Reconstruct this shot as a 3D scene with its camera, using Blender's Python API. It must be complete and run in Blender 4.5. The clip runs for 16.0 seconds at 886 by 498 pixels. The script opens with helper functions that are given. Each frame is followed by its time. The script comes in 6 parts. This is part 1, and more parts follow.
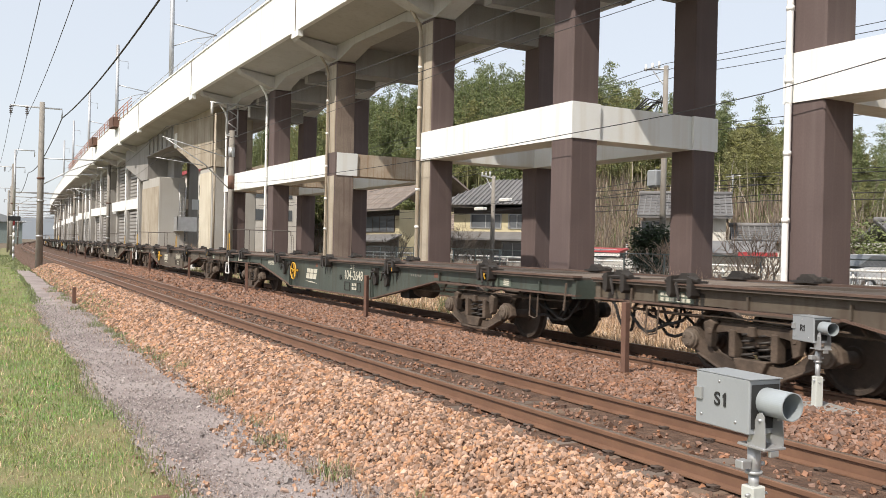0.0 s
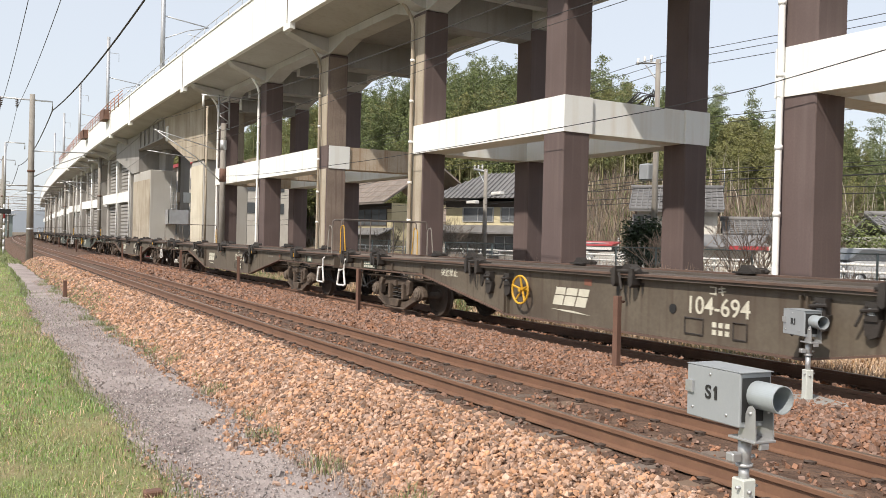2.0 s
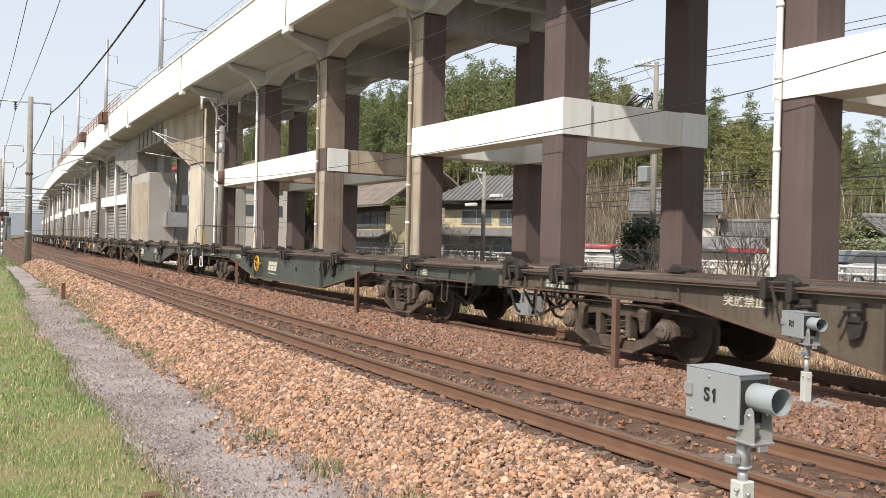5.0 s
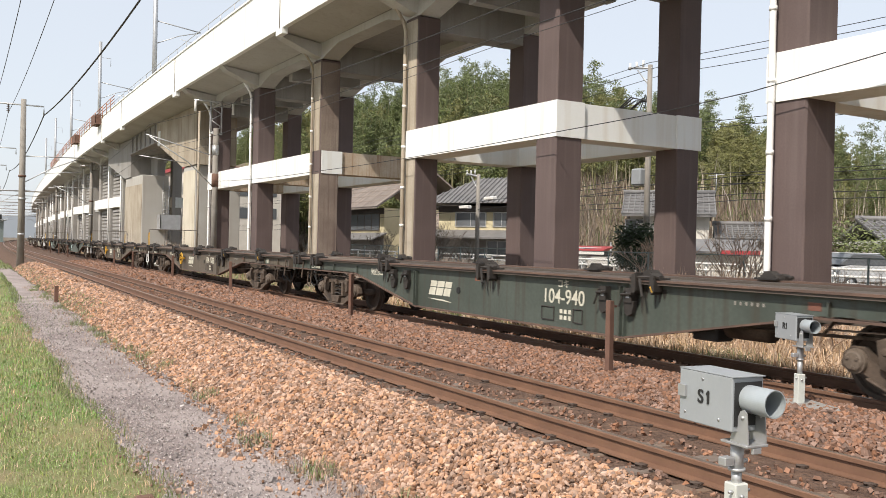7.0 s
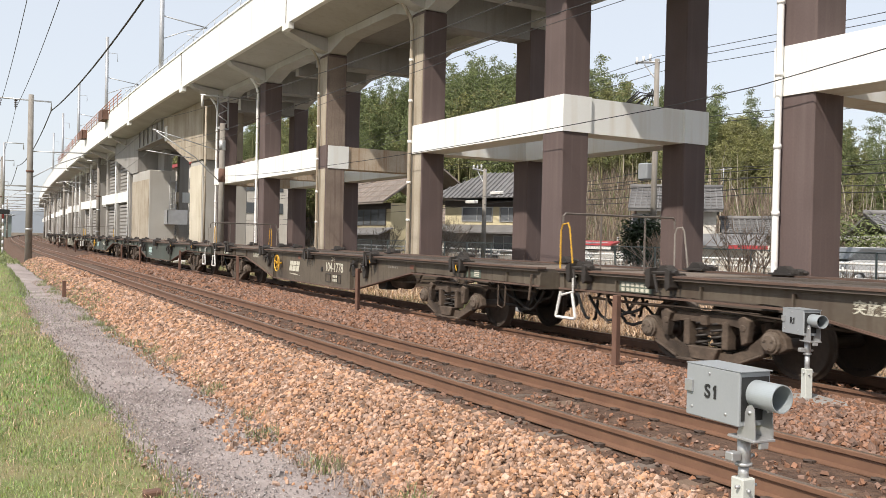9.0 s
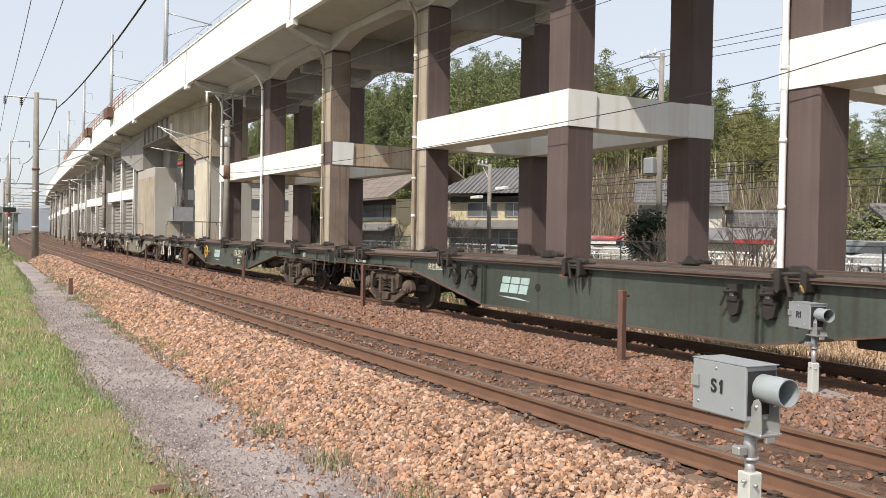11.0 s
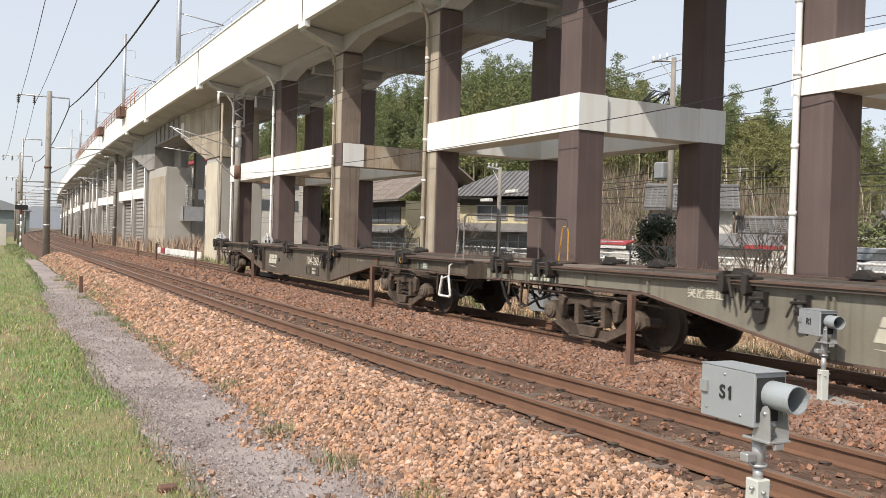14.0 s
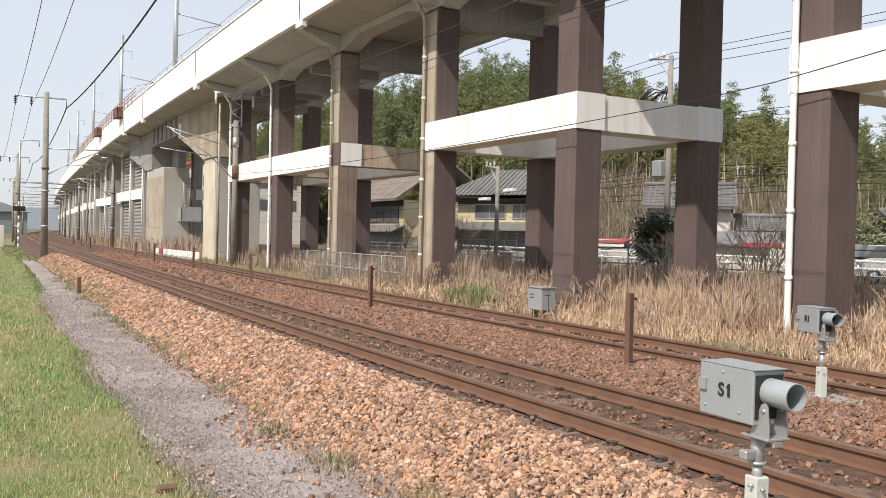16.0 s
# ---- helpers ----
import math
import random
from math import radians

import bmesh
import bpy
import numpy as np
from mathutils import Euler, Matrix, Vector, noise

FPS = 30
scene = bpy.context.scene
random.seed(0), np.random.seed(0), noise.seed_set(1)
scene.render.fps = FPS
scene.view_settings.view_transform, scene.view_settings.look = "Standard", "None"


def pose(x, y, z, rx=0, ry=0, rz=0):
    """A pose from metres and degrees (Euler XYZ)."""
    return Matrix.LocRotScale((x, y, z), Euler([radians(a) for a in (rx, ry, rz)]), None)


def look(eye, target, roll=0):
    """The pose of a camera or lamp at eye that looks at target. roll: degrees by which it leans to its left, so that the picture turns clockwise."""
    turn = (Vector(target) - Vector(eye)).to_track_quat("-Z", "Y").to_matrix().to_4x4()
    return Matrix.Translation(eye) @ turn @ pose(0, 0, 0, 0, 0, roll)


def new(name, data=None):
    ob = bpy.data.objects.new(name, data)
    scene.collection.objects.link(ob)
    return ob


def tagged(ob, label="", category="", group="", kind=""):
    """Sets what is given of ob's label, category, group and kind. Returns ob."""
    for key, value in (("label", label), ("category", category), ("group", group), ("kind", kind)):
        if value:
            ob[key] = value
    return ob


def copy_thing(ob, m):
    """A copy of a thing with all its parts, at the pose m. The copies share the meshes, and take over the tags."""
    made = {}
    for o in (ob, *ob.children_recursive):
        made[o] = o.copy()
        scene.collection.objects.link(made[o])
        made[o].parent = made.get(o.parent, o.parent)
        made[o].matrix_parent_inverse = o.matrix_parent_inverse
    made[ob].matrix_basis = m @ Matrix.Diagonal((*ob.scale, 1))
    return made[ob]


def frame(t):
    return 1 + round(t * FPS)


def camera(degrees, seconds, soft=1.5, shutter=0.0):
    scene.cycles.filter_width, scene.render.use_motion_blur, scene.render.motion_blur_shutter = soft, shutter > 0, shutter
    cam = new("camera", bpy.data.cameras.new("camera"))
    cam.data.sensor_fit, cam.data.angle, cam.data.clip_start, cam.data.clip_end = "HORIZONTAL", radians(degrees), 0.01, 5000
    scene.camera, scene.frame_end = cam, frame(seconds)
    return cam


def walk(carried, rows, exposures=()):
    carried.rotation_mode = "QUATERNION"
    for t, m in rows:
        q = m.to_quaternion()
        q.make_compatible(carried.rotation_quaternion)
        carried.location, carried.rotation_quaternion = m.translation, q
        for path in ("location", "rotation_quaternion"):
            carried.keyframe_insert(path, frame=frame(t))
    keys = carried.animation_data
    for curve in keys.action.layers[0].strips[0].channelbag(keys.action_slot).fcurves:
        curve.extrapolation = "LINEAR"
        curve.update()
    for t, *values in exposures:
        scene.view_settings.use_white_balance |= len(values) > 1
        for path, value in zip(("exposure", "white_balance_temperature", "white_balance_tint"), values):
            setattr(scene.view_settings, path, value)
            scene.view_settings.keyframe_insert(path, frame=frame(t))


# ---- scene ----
# camera on a low tripod beside the line; it only pans, tilts and rolls a little
EYE = (0.0, 0.0, 1.487)


def view(yaw, pitch, roll):
    a, b = radians(yaw), radians(pitch)
    way = Vector((math.sin(a) * math.cos(b), math.cos(a) * math.cos(b), math.sin(b)))
    return look(EYE, Vector(EYE) + way * 10, roll)


cam = camera(53.28, 16.0, soft=0.85, shutter=0.06)
walk(cam, [
    (0.0, view(29.584, -0.154, 1.327)),
    (0.5, view(29.676, -0.156, 1.351)),
    (1.0, view(29.865, -0.296, 1.254)),
    (1.5, view(30.080, -0.502, 1.131)),
    (2.0, view(30.102, -0.568, 1.388)),
    (2.5, view(30.108, -0.437, 1.590)),
    (3.0, view(30.097, -0.432, 1.307)),
    (3.5, view(30.072, -0.539, 1.217)),
    (4.0, view(30.044, -0.572, 1.259)),
    (6.5, view(30.476, -0.122, 1.513)),
    (7.0, view(30.568, -0.238, 1.334)),
    (7.5, view(30.557, -0.399, 1.059)),
    (8.0, view(30.298, -0.557, 1.115)),
    (8.5, view(30.150, -0.596, 1.150)),
    (9.0, view(30.155, -0.587, 1.300)),
    (11.5, view(29.792, -0.981, 0.981)),
    (12.0, view(29.858, -1.066, 1.034)),
    (12.5, view(29.824, -1.002, 1.300)),
    (13.0, view(29.632, -0.928, 1.495)),
    (13.5, view(29.401, -0.885, 1.644)),
    (14.0, view(29.216, -0.734, 1.653)),
    (14.5, view(29.211, -0.639, 1.539)),
    (15.0, view(29.273, -0.673, 1.393)),
    (15.5, view(29.324, -0.735, 1.520)),
    (16.0, view(29.331, -0.784, 1.379)),
], [(0.0, 0.27, 6720, 12), (9.0, 0.28, 6720, 12), (12.5, 0.19, 6720, 12), (16.0, 0.22, 6720, 12)])

# daylight: hazy sky, sun behind the camera's left shoulder
SUN_WAY = Vector((-1.0, -0.45, 1.19)).normalized()
world = bpy.data.worlds.new("sky")
scene.world = world
world.use_nodes = True
wn = world.node_tree.nodes
sky = wn.new("ShaderNodeTexSky")
sky.sky_type = "NISHITA"
sky.sun_disc = False
sky.sun_elevation = math.asin(SUN_WAY.z)
sky.sun_rotation = math.atan2(SUN_WAY.x, SUN_WAY.y)
sky.air_density, sky.dust_density, sky.ozone_density = 1.0, 2.0, 1.5
wn["Background"].inputs["Strength"].default_value = 0.13
veil = wn.new("ShaderNodeMix")      # thin high haze over the clear sky
veil.data_type = "RGBA"
veil.inputs[0].default_value = 0.72
veil.inputs[7].default_value = (5.6, 6.08, 6.6, 1)
world.node_tree.links.new(sky.outputs[0], veil.inputs[6])
world.node_tree.links.new(veil.outputs[2], wn["Background"].inputs["Color"])
lamp = bpy.data.lights.new("sun", "SUN")
lamp.energy, lamp.angle, lamp.color = 4.05, radians(0.6), (1.0, 0.945, 0.86)
sun = new("sun", lamp)
sun.matrix_world = look(SUN_WAY * 50, (0, 0, 0))


# ---- materials ----
def mat(name, base, rough=0.7, metal=0.0, dark=None, scale=3.0, fine=40.0, amount=0.5, bump=0.2, streak=0.0, stain=None, per_piece=0.0, bump_dist=0.01):
    """Two-scale noise between base and dark, optional run-down streaks, optional shift from piece to piece."""
    m = bpy.data.materials.new(name)
    m.use_nodes = True
    nt = m.node_tree
    N, L = nt.nodes, nt.links
    b = N["Principled BSDF"]
    b.inputs["Roughness"].default_value = rough
    b.inputs["Metallic"].default_value = metal
    dark = dark or tuple(c * 0.6 for c in base)
    co = N.new("ShaderNodeTexCoord")

    def mix(f, a, c):
        x = N.new("ShaderNodeMix")
        x.data_type = "RGBA"
        for sock, v in ((x.inputs[0], f), (x.inputs[6], a), (x.inputs[7], c)):
            if isinstance(v, (tuple, float)):
                sock.default_value = (*v, 1) if isinstance(v, tuple) else v
            else:
                L.new(v, sock)
        return x.outputs[2]

    def tex(s, detail, lo, hi, stretch=None):
        n = N.new("ShaderNodeTexNoise")
        n.inputs["Scale"].default_value = s
        n.inputs["Detail"].default_value = detail
        src = co.outputs["Object"]
        if stretch:
            mp = N.new("ShaderNodeMapping")
            mp.inputs["Scale"].default_value = stretch
            L.new(src, mp.inputs[0])
            src = mp.outputs[0]
        L.new(src, n.inputs["Vector"])
        r = N.new("ShaderNodeMapRange")
        r.inputs[1].default_value, r.inputs[2].default_value = lo, hi
        L.new(n.outputs[0], r.inputs[0])
        return n.outputs[0], r.outputs[0]

    big_raw, big = tex(scale, 4, 0.35, 0.68)
    small_raw, small = tex(fine, 3, 0.3, 0.7)
    c = mix(big, tuple(base), tuple(b_ * (1 - amount) + d_ * amount for b_, d_ in zip(base, dark)))
    half = N.new("ShaderNodeMath")
    half.operation = "MULTIPLY"
    half.inputs[1].default_value = 0.5 * amount
    L.new(small, half.inputs[0])
    c = mix(half.outputs[0], c, tuple(dark))
    if streak:
        _, s = tex(scale * 1.5, 5, 0.52, 0.72, (6, 6, 0.25))
        sm = N.new("ShaderNodeMath")
        sm.operation = "MULTIPLY"
        sm.inputs[1].default_value = streak
        L.new(s, sm.inputs[0])
        c = mix(sm.outputs[0], c, tuple(stain or dark))
    if per_piece:
        hs = N.new("ShaderNodeHueSaturation")
        g = N.new("ShaderNodeNewGeometry")
        oi = N.new("ShaderNodeObjectInfo")
        ad = N.new("ShaderNodeMath")
        ad.operation = "ADD"
        L.new(g.outputs["Random Per Island"], ad.inputs[0])
        L.new(oi.outputs["Random"], ad.inputs[1])
        fr = N.new("ShaderNodeMath")
        fr.operation = "FRACT"
        L.new(ad.outputs[0], fr.inputs[0])
        mr = N.new("ShaderNodeMapRange")
        mr.inputs[3].default_value, mr.inputs[4].default_value = 1 - per_piece, 1 + per_piece
        L.new(fr.outputs[0], mr.inputs[0])
        L.new(mr.outputs[0], hs.inputs["Value"])
        m2 = N.new("ShaderNodeMath")
        m2.operation = "MULTIPLY_ADD"
        m2.inputs[1].default_value, m2.inputs[2].default_value = 7.31, 0.0
        L.new(fr.outputs[0], m2.inputs[0])
        f2 = N.new("ShaderNodeMath")
        f2.operation = "FRACT"
        L.new(m2.outputs[0], f2.inputs[0])
        mr2 = N.new("ShaderNodeMapRange")
        mr2.inputs[3].default_value, mr2.inputs[4].default_value = 0.7, 1.12
        L.new(f2.outputs[0], mr2.inputs[0])
        L.new(mr2.outputs[0], hs.inputs["Saturation"])
        L.new(c, hs.inputs["Color"])
        c = hs.outputs[0]
    L.new(c, b.inputs["Base Color"])
    if bump:
        bp = N.new("ShaderNodeBump")
        bp.inputs["Strength"].default_value = bump
        bp.inputs["Distance"].default_value = bump_dist
        L.new(small_raw, bp.inputs["Height"])
        L.new(bp.outputs[0], b.inputs["Normal"])
    return m


# ---- mesh helpers ----
def quad_box(bm, x0, x1, y0, y1, z0, z1):
    v = [bm.verts.new((x, y, z)) for z in (z0, z1) for y in (y0, y1) for x in (x0, x1)]
    for a in ((0, 2, 3, 1), (4, 5, 7, 6), (0, 1, 5, 4), (1, 3, 7, 5), (3, 2, 6, 7), (2, 0, 4, 6)):
        bm.faces.new([v[i] for i in a])
    return v


def rod(bm, a, b, r, n=8, r2=None):
    a, b = Vector(a), Vector(b)
    d = (b - a).normalized()
    u = d.orthogonal().normalized()
    w = d.cross(u)
    rings = []
    for p, rr in ((a, r), (b, r if r2 is None else r2)):
        rings.append([bm.verts.new(p + (u * math.cos(i * math.tau / n) + w * math.sin(i * math.tau / n)) * rr) for i in range(n)])
    for i in range(n):
        bm.faces.new((rings[0][i], rings[0][(i + 1) % n], rings[1][(i + 1) % n], rings[1][i]))
    bm.faces.new(rings[0][::-1])
    bm.faces.new(rings[1])


def tube(bm, pts, r, n=6):
    """One bent tube through the points."""
    pts = [Vector(q) for q in pts]
    way = [(pts[min(i + 1, len(pts) - 1)] - pts[max(i - 1, 0)]).normalized() for i in range(len(pts))]
    u = way[0].orthogonal().normalized()
    rings = []
    for q, d in zip(pts, way):
        u = (u - d * u.dot(d)).normalized()
        w = d.cross(u)
        rings.append([bm.verts.new(q + (u * math.cos(i * math.tau / n) + w * math.sin(i * math.tau / n)) * r) for i in range(n)])
    for a, b in zip(rings, rings[1:]):
        for i in range(n):
            bm.faces.new((a[i], a[(i + 1) % n], b[(i + 1) % n], b[i]))
    bm.faces.new(rings[0][::-1])
    bm.faces.new(rings[-1])


def prism(bm, outline, lo, hi, axis="x"):
    """Extrude a 2D outline along an axis; outline in the two other axes, in order."""
    def put(u, v, s):
        return {"x": (s, u, v), "y": (u, s, v), "z": (u, v, s)}[axis]
    a = [bm.verts.new(put(u, v, lo)) for u, v in outline]
    b = [bm.verts.new(put(u, v, hi)) for u, v in outline]
    n = len(outline)
    for i in range(n):
        bm.faces.new((a[i], a[(i + 1) % n], b[(i + 1) % n], b[i]))
    bm.faces.new(a[::-1])
    bm.faces.new(b)


def mesh_of(name, bm, material, soft=False, bevel=0.0):
    if bevel:
        bmesh.ops.bevel(bm, geom=bm.edges[:], offset=bevel, segments=1, affect="EDGES", clamp_overlap=True)
    bmesh.ops.recalc_face_normals(bm, faces=bm.faces)
    me = bpy.data.meshes.new(name)
    bm.to_mesh(me)
    bm.free()
    for m in material if isinstance(material, (list, tuple)) else [material]:
        me.materials.append(m)
    if soft:
        me.polygons.foreach_set("use_smooth", [True] * len(me.polygons))
    return me


def part(name, bm, material, parent=None, label="", soft=False, bevel=0.0, at=None):
    ob = new(name, mesh_of(name, bm, material, soft, bevel))
    ob.parent = parent
    if at:
        ob.location = at
    if label:
        ob["label"] = label
    return ob


def boxes(name, dims, material, parent=None, label="", bevel=0.0):
    bm = bmesh.new()
    for d in dims:
        quad_box(bm, *d)
    return part(name, bm, material, parent, label, bevel=bevel)


def raw(name, verts, faces, material, parent=None, label="", soft=False):
    me = bpy.data.meshes.new(name)
    me.from_pydata(verts, [], faces)
    me.materials.append(material)
    if soft:
        me.polygons.foreach_set("use_smooth", [True] * len(me.polygons))
    ob = new(name, me)
    ob.parent = parent
    if label:
        ob["label"] = label
    return ob


def thing(name, at, label, category, group="", turn=0.0):
    ob = new(name)
    ob.location = at
    ob.rotation_euler = (0, 0, turn)
    return tagged(ob, label, category, group)


# ---- plan ----
def ct(y):
    """Sideways shift of the tracks at y."""
    if y < 0:
        return 0.0
    if y < 22:
        return 0.0008 * y * y
    return 0.3872 + 0.0352 * (y - 22) + 0.00015 * max(0, y - 60) ** 2


def cv(y):
    """Sideways shift of the viaduct at y."""
    if y < 110:
        return 0.0003 * max(0, y - 12) ** 2
    return 2.881 + 0.0588 * (y - 110) + 0.0001 * (y - 110) ** 2


def heading(fn, y):
    return -math.atan((fn(y + 0.5) - fn(y - 0.5)))


RAIL_N = 4.763           # near side of the near rail's head at y = 0
TRACK_A = RAIL_N + 0.0325 + 0.566
TRACK_B = TRACK_A + 3.69

# ---- material set ----
M_GROUND = mat("earth", (0.16, 0.12, 0.08), 0.95, dark=(0.09, 0.075, 0.05), scale=0.8, fine=25, bump=0.6, bump_dist=0.03)
M_PATH = mat("grey_grit", (0.39, 0.34, 0.322), 0.95, dark=(0.17, 0.132, 0.125), scale=1.3, fine=60, bump=0.8, amount=0.75, bump_dist=0.02)
M_BALLAST = mat("ballast_bed", (0.15, 0.09, 0.06), 0.95, dark=(0.06, 0.032, 0.021), scale=6, fine=22, amount=0.8, bump=1.0, bump_dist=0.05)
M_STONE = mat("ballast_stone", (0.415, 0.245, 0.152), 0.9, dark=(0.21, 0.112, 0.07), scale=5, fine=60, amount=0.5, bump=0.3, per_piece=0.6)
M_RUSTSTONE = mat("rusty_ballast_stone", (0.26, 0.138, 0.087), 0.9, dark=(0.15, 0.078, 0.05), scale=5, fine=60, amount=0.5, bump=0.3, per_piece=0.42)
M_RAIL = mat("rusty_rail", (0.19, 0.102, 0.062), 0.6, dark=(0.11, 0.058, 0.038), scale=4, fine=50, bump=0.15)
M_RUN = mat("rail_running_face", (0.33, 0.26, 0.21), 0.38, 0.7, dark=(0.22, 0.15, 0.11), scale=4, fine=50, bump=0.05)
M_SLEEPER = mat("dusty_sleeper", (0.175, 0.125, 0.093), 0.9, dark=(0.115, 0.078, 0.056), scale=6, fine=60, bump=0.5, per_piece=0.2)
M_CLIP = mat("dark_iron", (0.075, 0.05, 0.038), 0.75, dark=(0.04, 0.027, 0.02))
M_CONC = mat("grey_concrete", (0.33, 0.32, 0.305), 0.85, dark=(0.19, 0.175, 0.16), scale=0.5, fine=20, bump=0.15, streak=0.45)
M_BROWN = mat("brown_painted_concrete", (0.128, 0.092, 0.086), 0.8, dark=(0.075, 0.053, 0.05), scale=0.7, fine=25, bump=0.12, streak=0.22, stain=(0.19, 0.15, 0.135))
M_WHITE = mat("white_painted_concrete", (0.83, 0.85, 0.835), 0.75, dark=(0.66, 0.64, 0.58), scale=0.4, fine=18, amount=0.2, bump=0.08, streak=0.28, stain=(0.52, 0.42, 0.28))
M_CREAM = mat("stained_cream_concrete", (0.47, 0.415, 0.335), 0.85, dark=(0.27, 0.22, 0.155), scale=0.6, fine=20, bump=0.15, amount=0.7, streak=0.9, stain=(0.19, 0.145, 0.10))
M_RUSTWHITE = mat("rust_run_concrete", (0.55, 0.49, 0.40), 0.85, dark=(0.32, 0.19, 0.10), scale=1.2, fine=18, bump=0.1, streak=0.8, stain=(0.30, 0.17, 0.09))
M_PIPE = mat("white_pipe", (0.88, 0.88, 0.86), 0.45, dark=(0.78, 0.77, 0.74), scale=1, amount=0.2)
M_RUSTPOST = mat("rusty_post", (0.16, 0.085, 0.06), 0.85, dark=(0.09, 0.05, 0.035), scale=5, fine=60)
M_STEEL = mat("galvanised_steel", (0.50, 0.51, 0.52), 0.45, 0.55, dark=(0.36, 0.36, 0.36), scale=3, fine=40, bump=0.05)
M_GREYPAINT = mat("light_grey_paint", (0.30, 0.32, 0.335), 0.4, dark=(0.23, 0.248, 0.262), scale=4, fine=60, amount=0.3, bump=0.05)
M_HOOD = mat("dull_zinc", (0.40, 0.44, 0.46), 0.36, 0.25, dark=(0.31, 0.34, 0.36), scale=4, fine=50, amount=0.4, bump=0.04)
M_BLACK = mat("black_paint", (0.02, 0.02, 0.02), 0.6)
M_CABLE = mat("cable_black", (0.035, 0.035, 0.037), 0.6, bump=0)
M_POLECONC = mat("pole_concrete", (0.30, 0.28, 0.25), 0.85, dark=(0.17, 0.15, 0.13), scale=2, streak=0.5)
M_WORM = mat("weathered_brown_steel", (0.138, 0.116, 0.086), 0.65, dark=(0.07, 0.053, 0.04), scale=1.1, fine=22, amount=0.8, bump=0.1, streak=0.8, stain=(0.062, 0.04, 0.028))
M_WGREEN = mat("faded_green_paint", (0.082, 0.098, 0.084), 0.5, dark=(0.04, 0.05, 0.04), scale=0.9, fine=20, amount=0.8, bump=0.08, streak=0.85, stain=(0.052, 0.042, 0.03))
M_DECK = mat("deck_plate", (0.10, 0.082, 0.068), 0.8, dark=(0.06, 0.045, 0.036), scale=2, fine=30)
M_BOGIE = mat("grimy_cast_steel", (0.135, 0.098, 0.072), 0.8, dark=(0.03, 0.021, 0.015), scale=3.0, fine=30, amount=0.9, bump=0.2)
M_WHEEL = mat("dark_wheel_steel", (0.09, 0.068, 0.053), 0.65, 0.2, dark=(0.03, 0.024, 0.02), scale=5)
M_MARK = mat("cream_lettering", (0.62, 0.60, 0.50), 0.7, dark=(0.42, 0.40, 0.32), scale=6, fine=30)
M_TEAL = mat("pale_teal_lettering", (0.45, 0.60, 0.58), 0.7, dark=(0.3, 0.42, 0.4), scale=6, fine=30)
M_GRIMRAIL = mat("grimy_tube", (0.15, 0.13, 0.115), 0.6, dark=(0.08, 0.065, 0.055), scale=5)
M_YELLOW = mat("yellow_paint", (0.62, 0.36, 0.03), 0.55, dark=(0.45, 0.22, 0.02), scale=6)
M_WPAINT = mat("white_paint", (0.78, 0.78, 0.76), 0.5, dark=(0.6, 0.58, 0.54), scale=5)
M_GPLATE = mat("green_plate", (0.14, 0.18, 0.145), 0.6, dark=(0.08, 0.09, 0.07), scale=5, amount=0.7)

# ---- ground: one sheet ----
PROFILE = [(-400, -0.6), (-30, -0.62), (-6, -0.62), (0.5, -0.60), (1.45, -0.60), (1.62, -0.64), (2.3, -0.63), (2.95, -0.62),
           (3.25, -0.53), (3.6, -0.37), (3.95, -0.215), (4.5, -0.19), (6.1, -0.17), (6.4, -0.07), (7.2, -0.035), (8.0, -0.07), (8.35, -0.17), (10.2, -0.19), (10.65, -0.24), (11.1, -0.38),
           (11.8, -0.36), (13, -0.15), (15, 0.0), (22, 0.1), (30, 0.1), (60, 0.3), (420, 1.0)]


def ground_z(xr):
    for (a, za), (b, zb) in zip(PROFILE, PROFILE[1:]):
        if xr <= b:
            return za + (zb - za) * (xr - a) / (b - a)
    return PROFILE[-1][1]


def wob(x, y):
    """The path's uneven edges: how far the line at x strays at y."""
    a = max(0.0, 1 - abs(x - 1.55) / 0.75) * (0.14 + 0.5 * min(1.0, max(0.0, (y - 22) / 25)) + 0.15 * noise.noise(Vector((3.3, y * 0.42, 1))) + 0.12 * noise.noise(Vector((9.1, y * 1.5, 2))))
    b = max(0.0, 1 - abs(x - 2.95) / 0.6) * (0.17 + 0.14 * noise.noise(Vector((7.7, y * 0.5, 5))) + 0.14 * noise.noise(Vector((1.9, y * 1.7, 6))))
    return a + b if -60 < y < 70 else 0.0


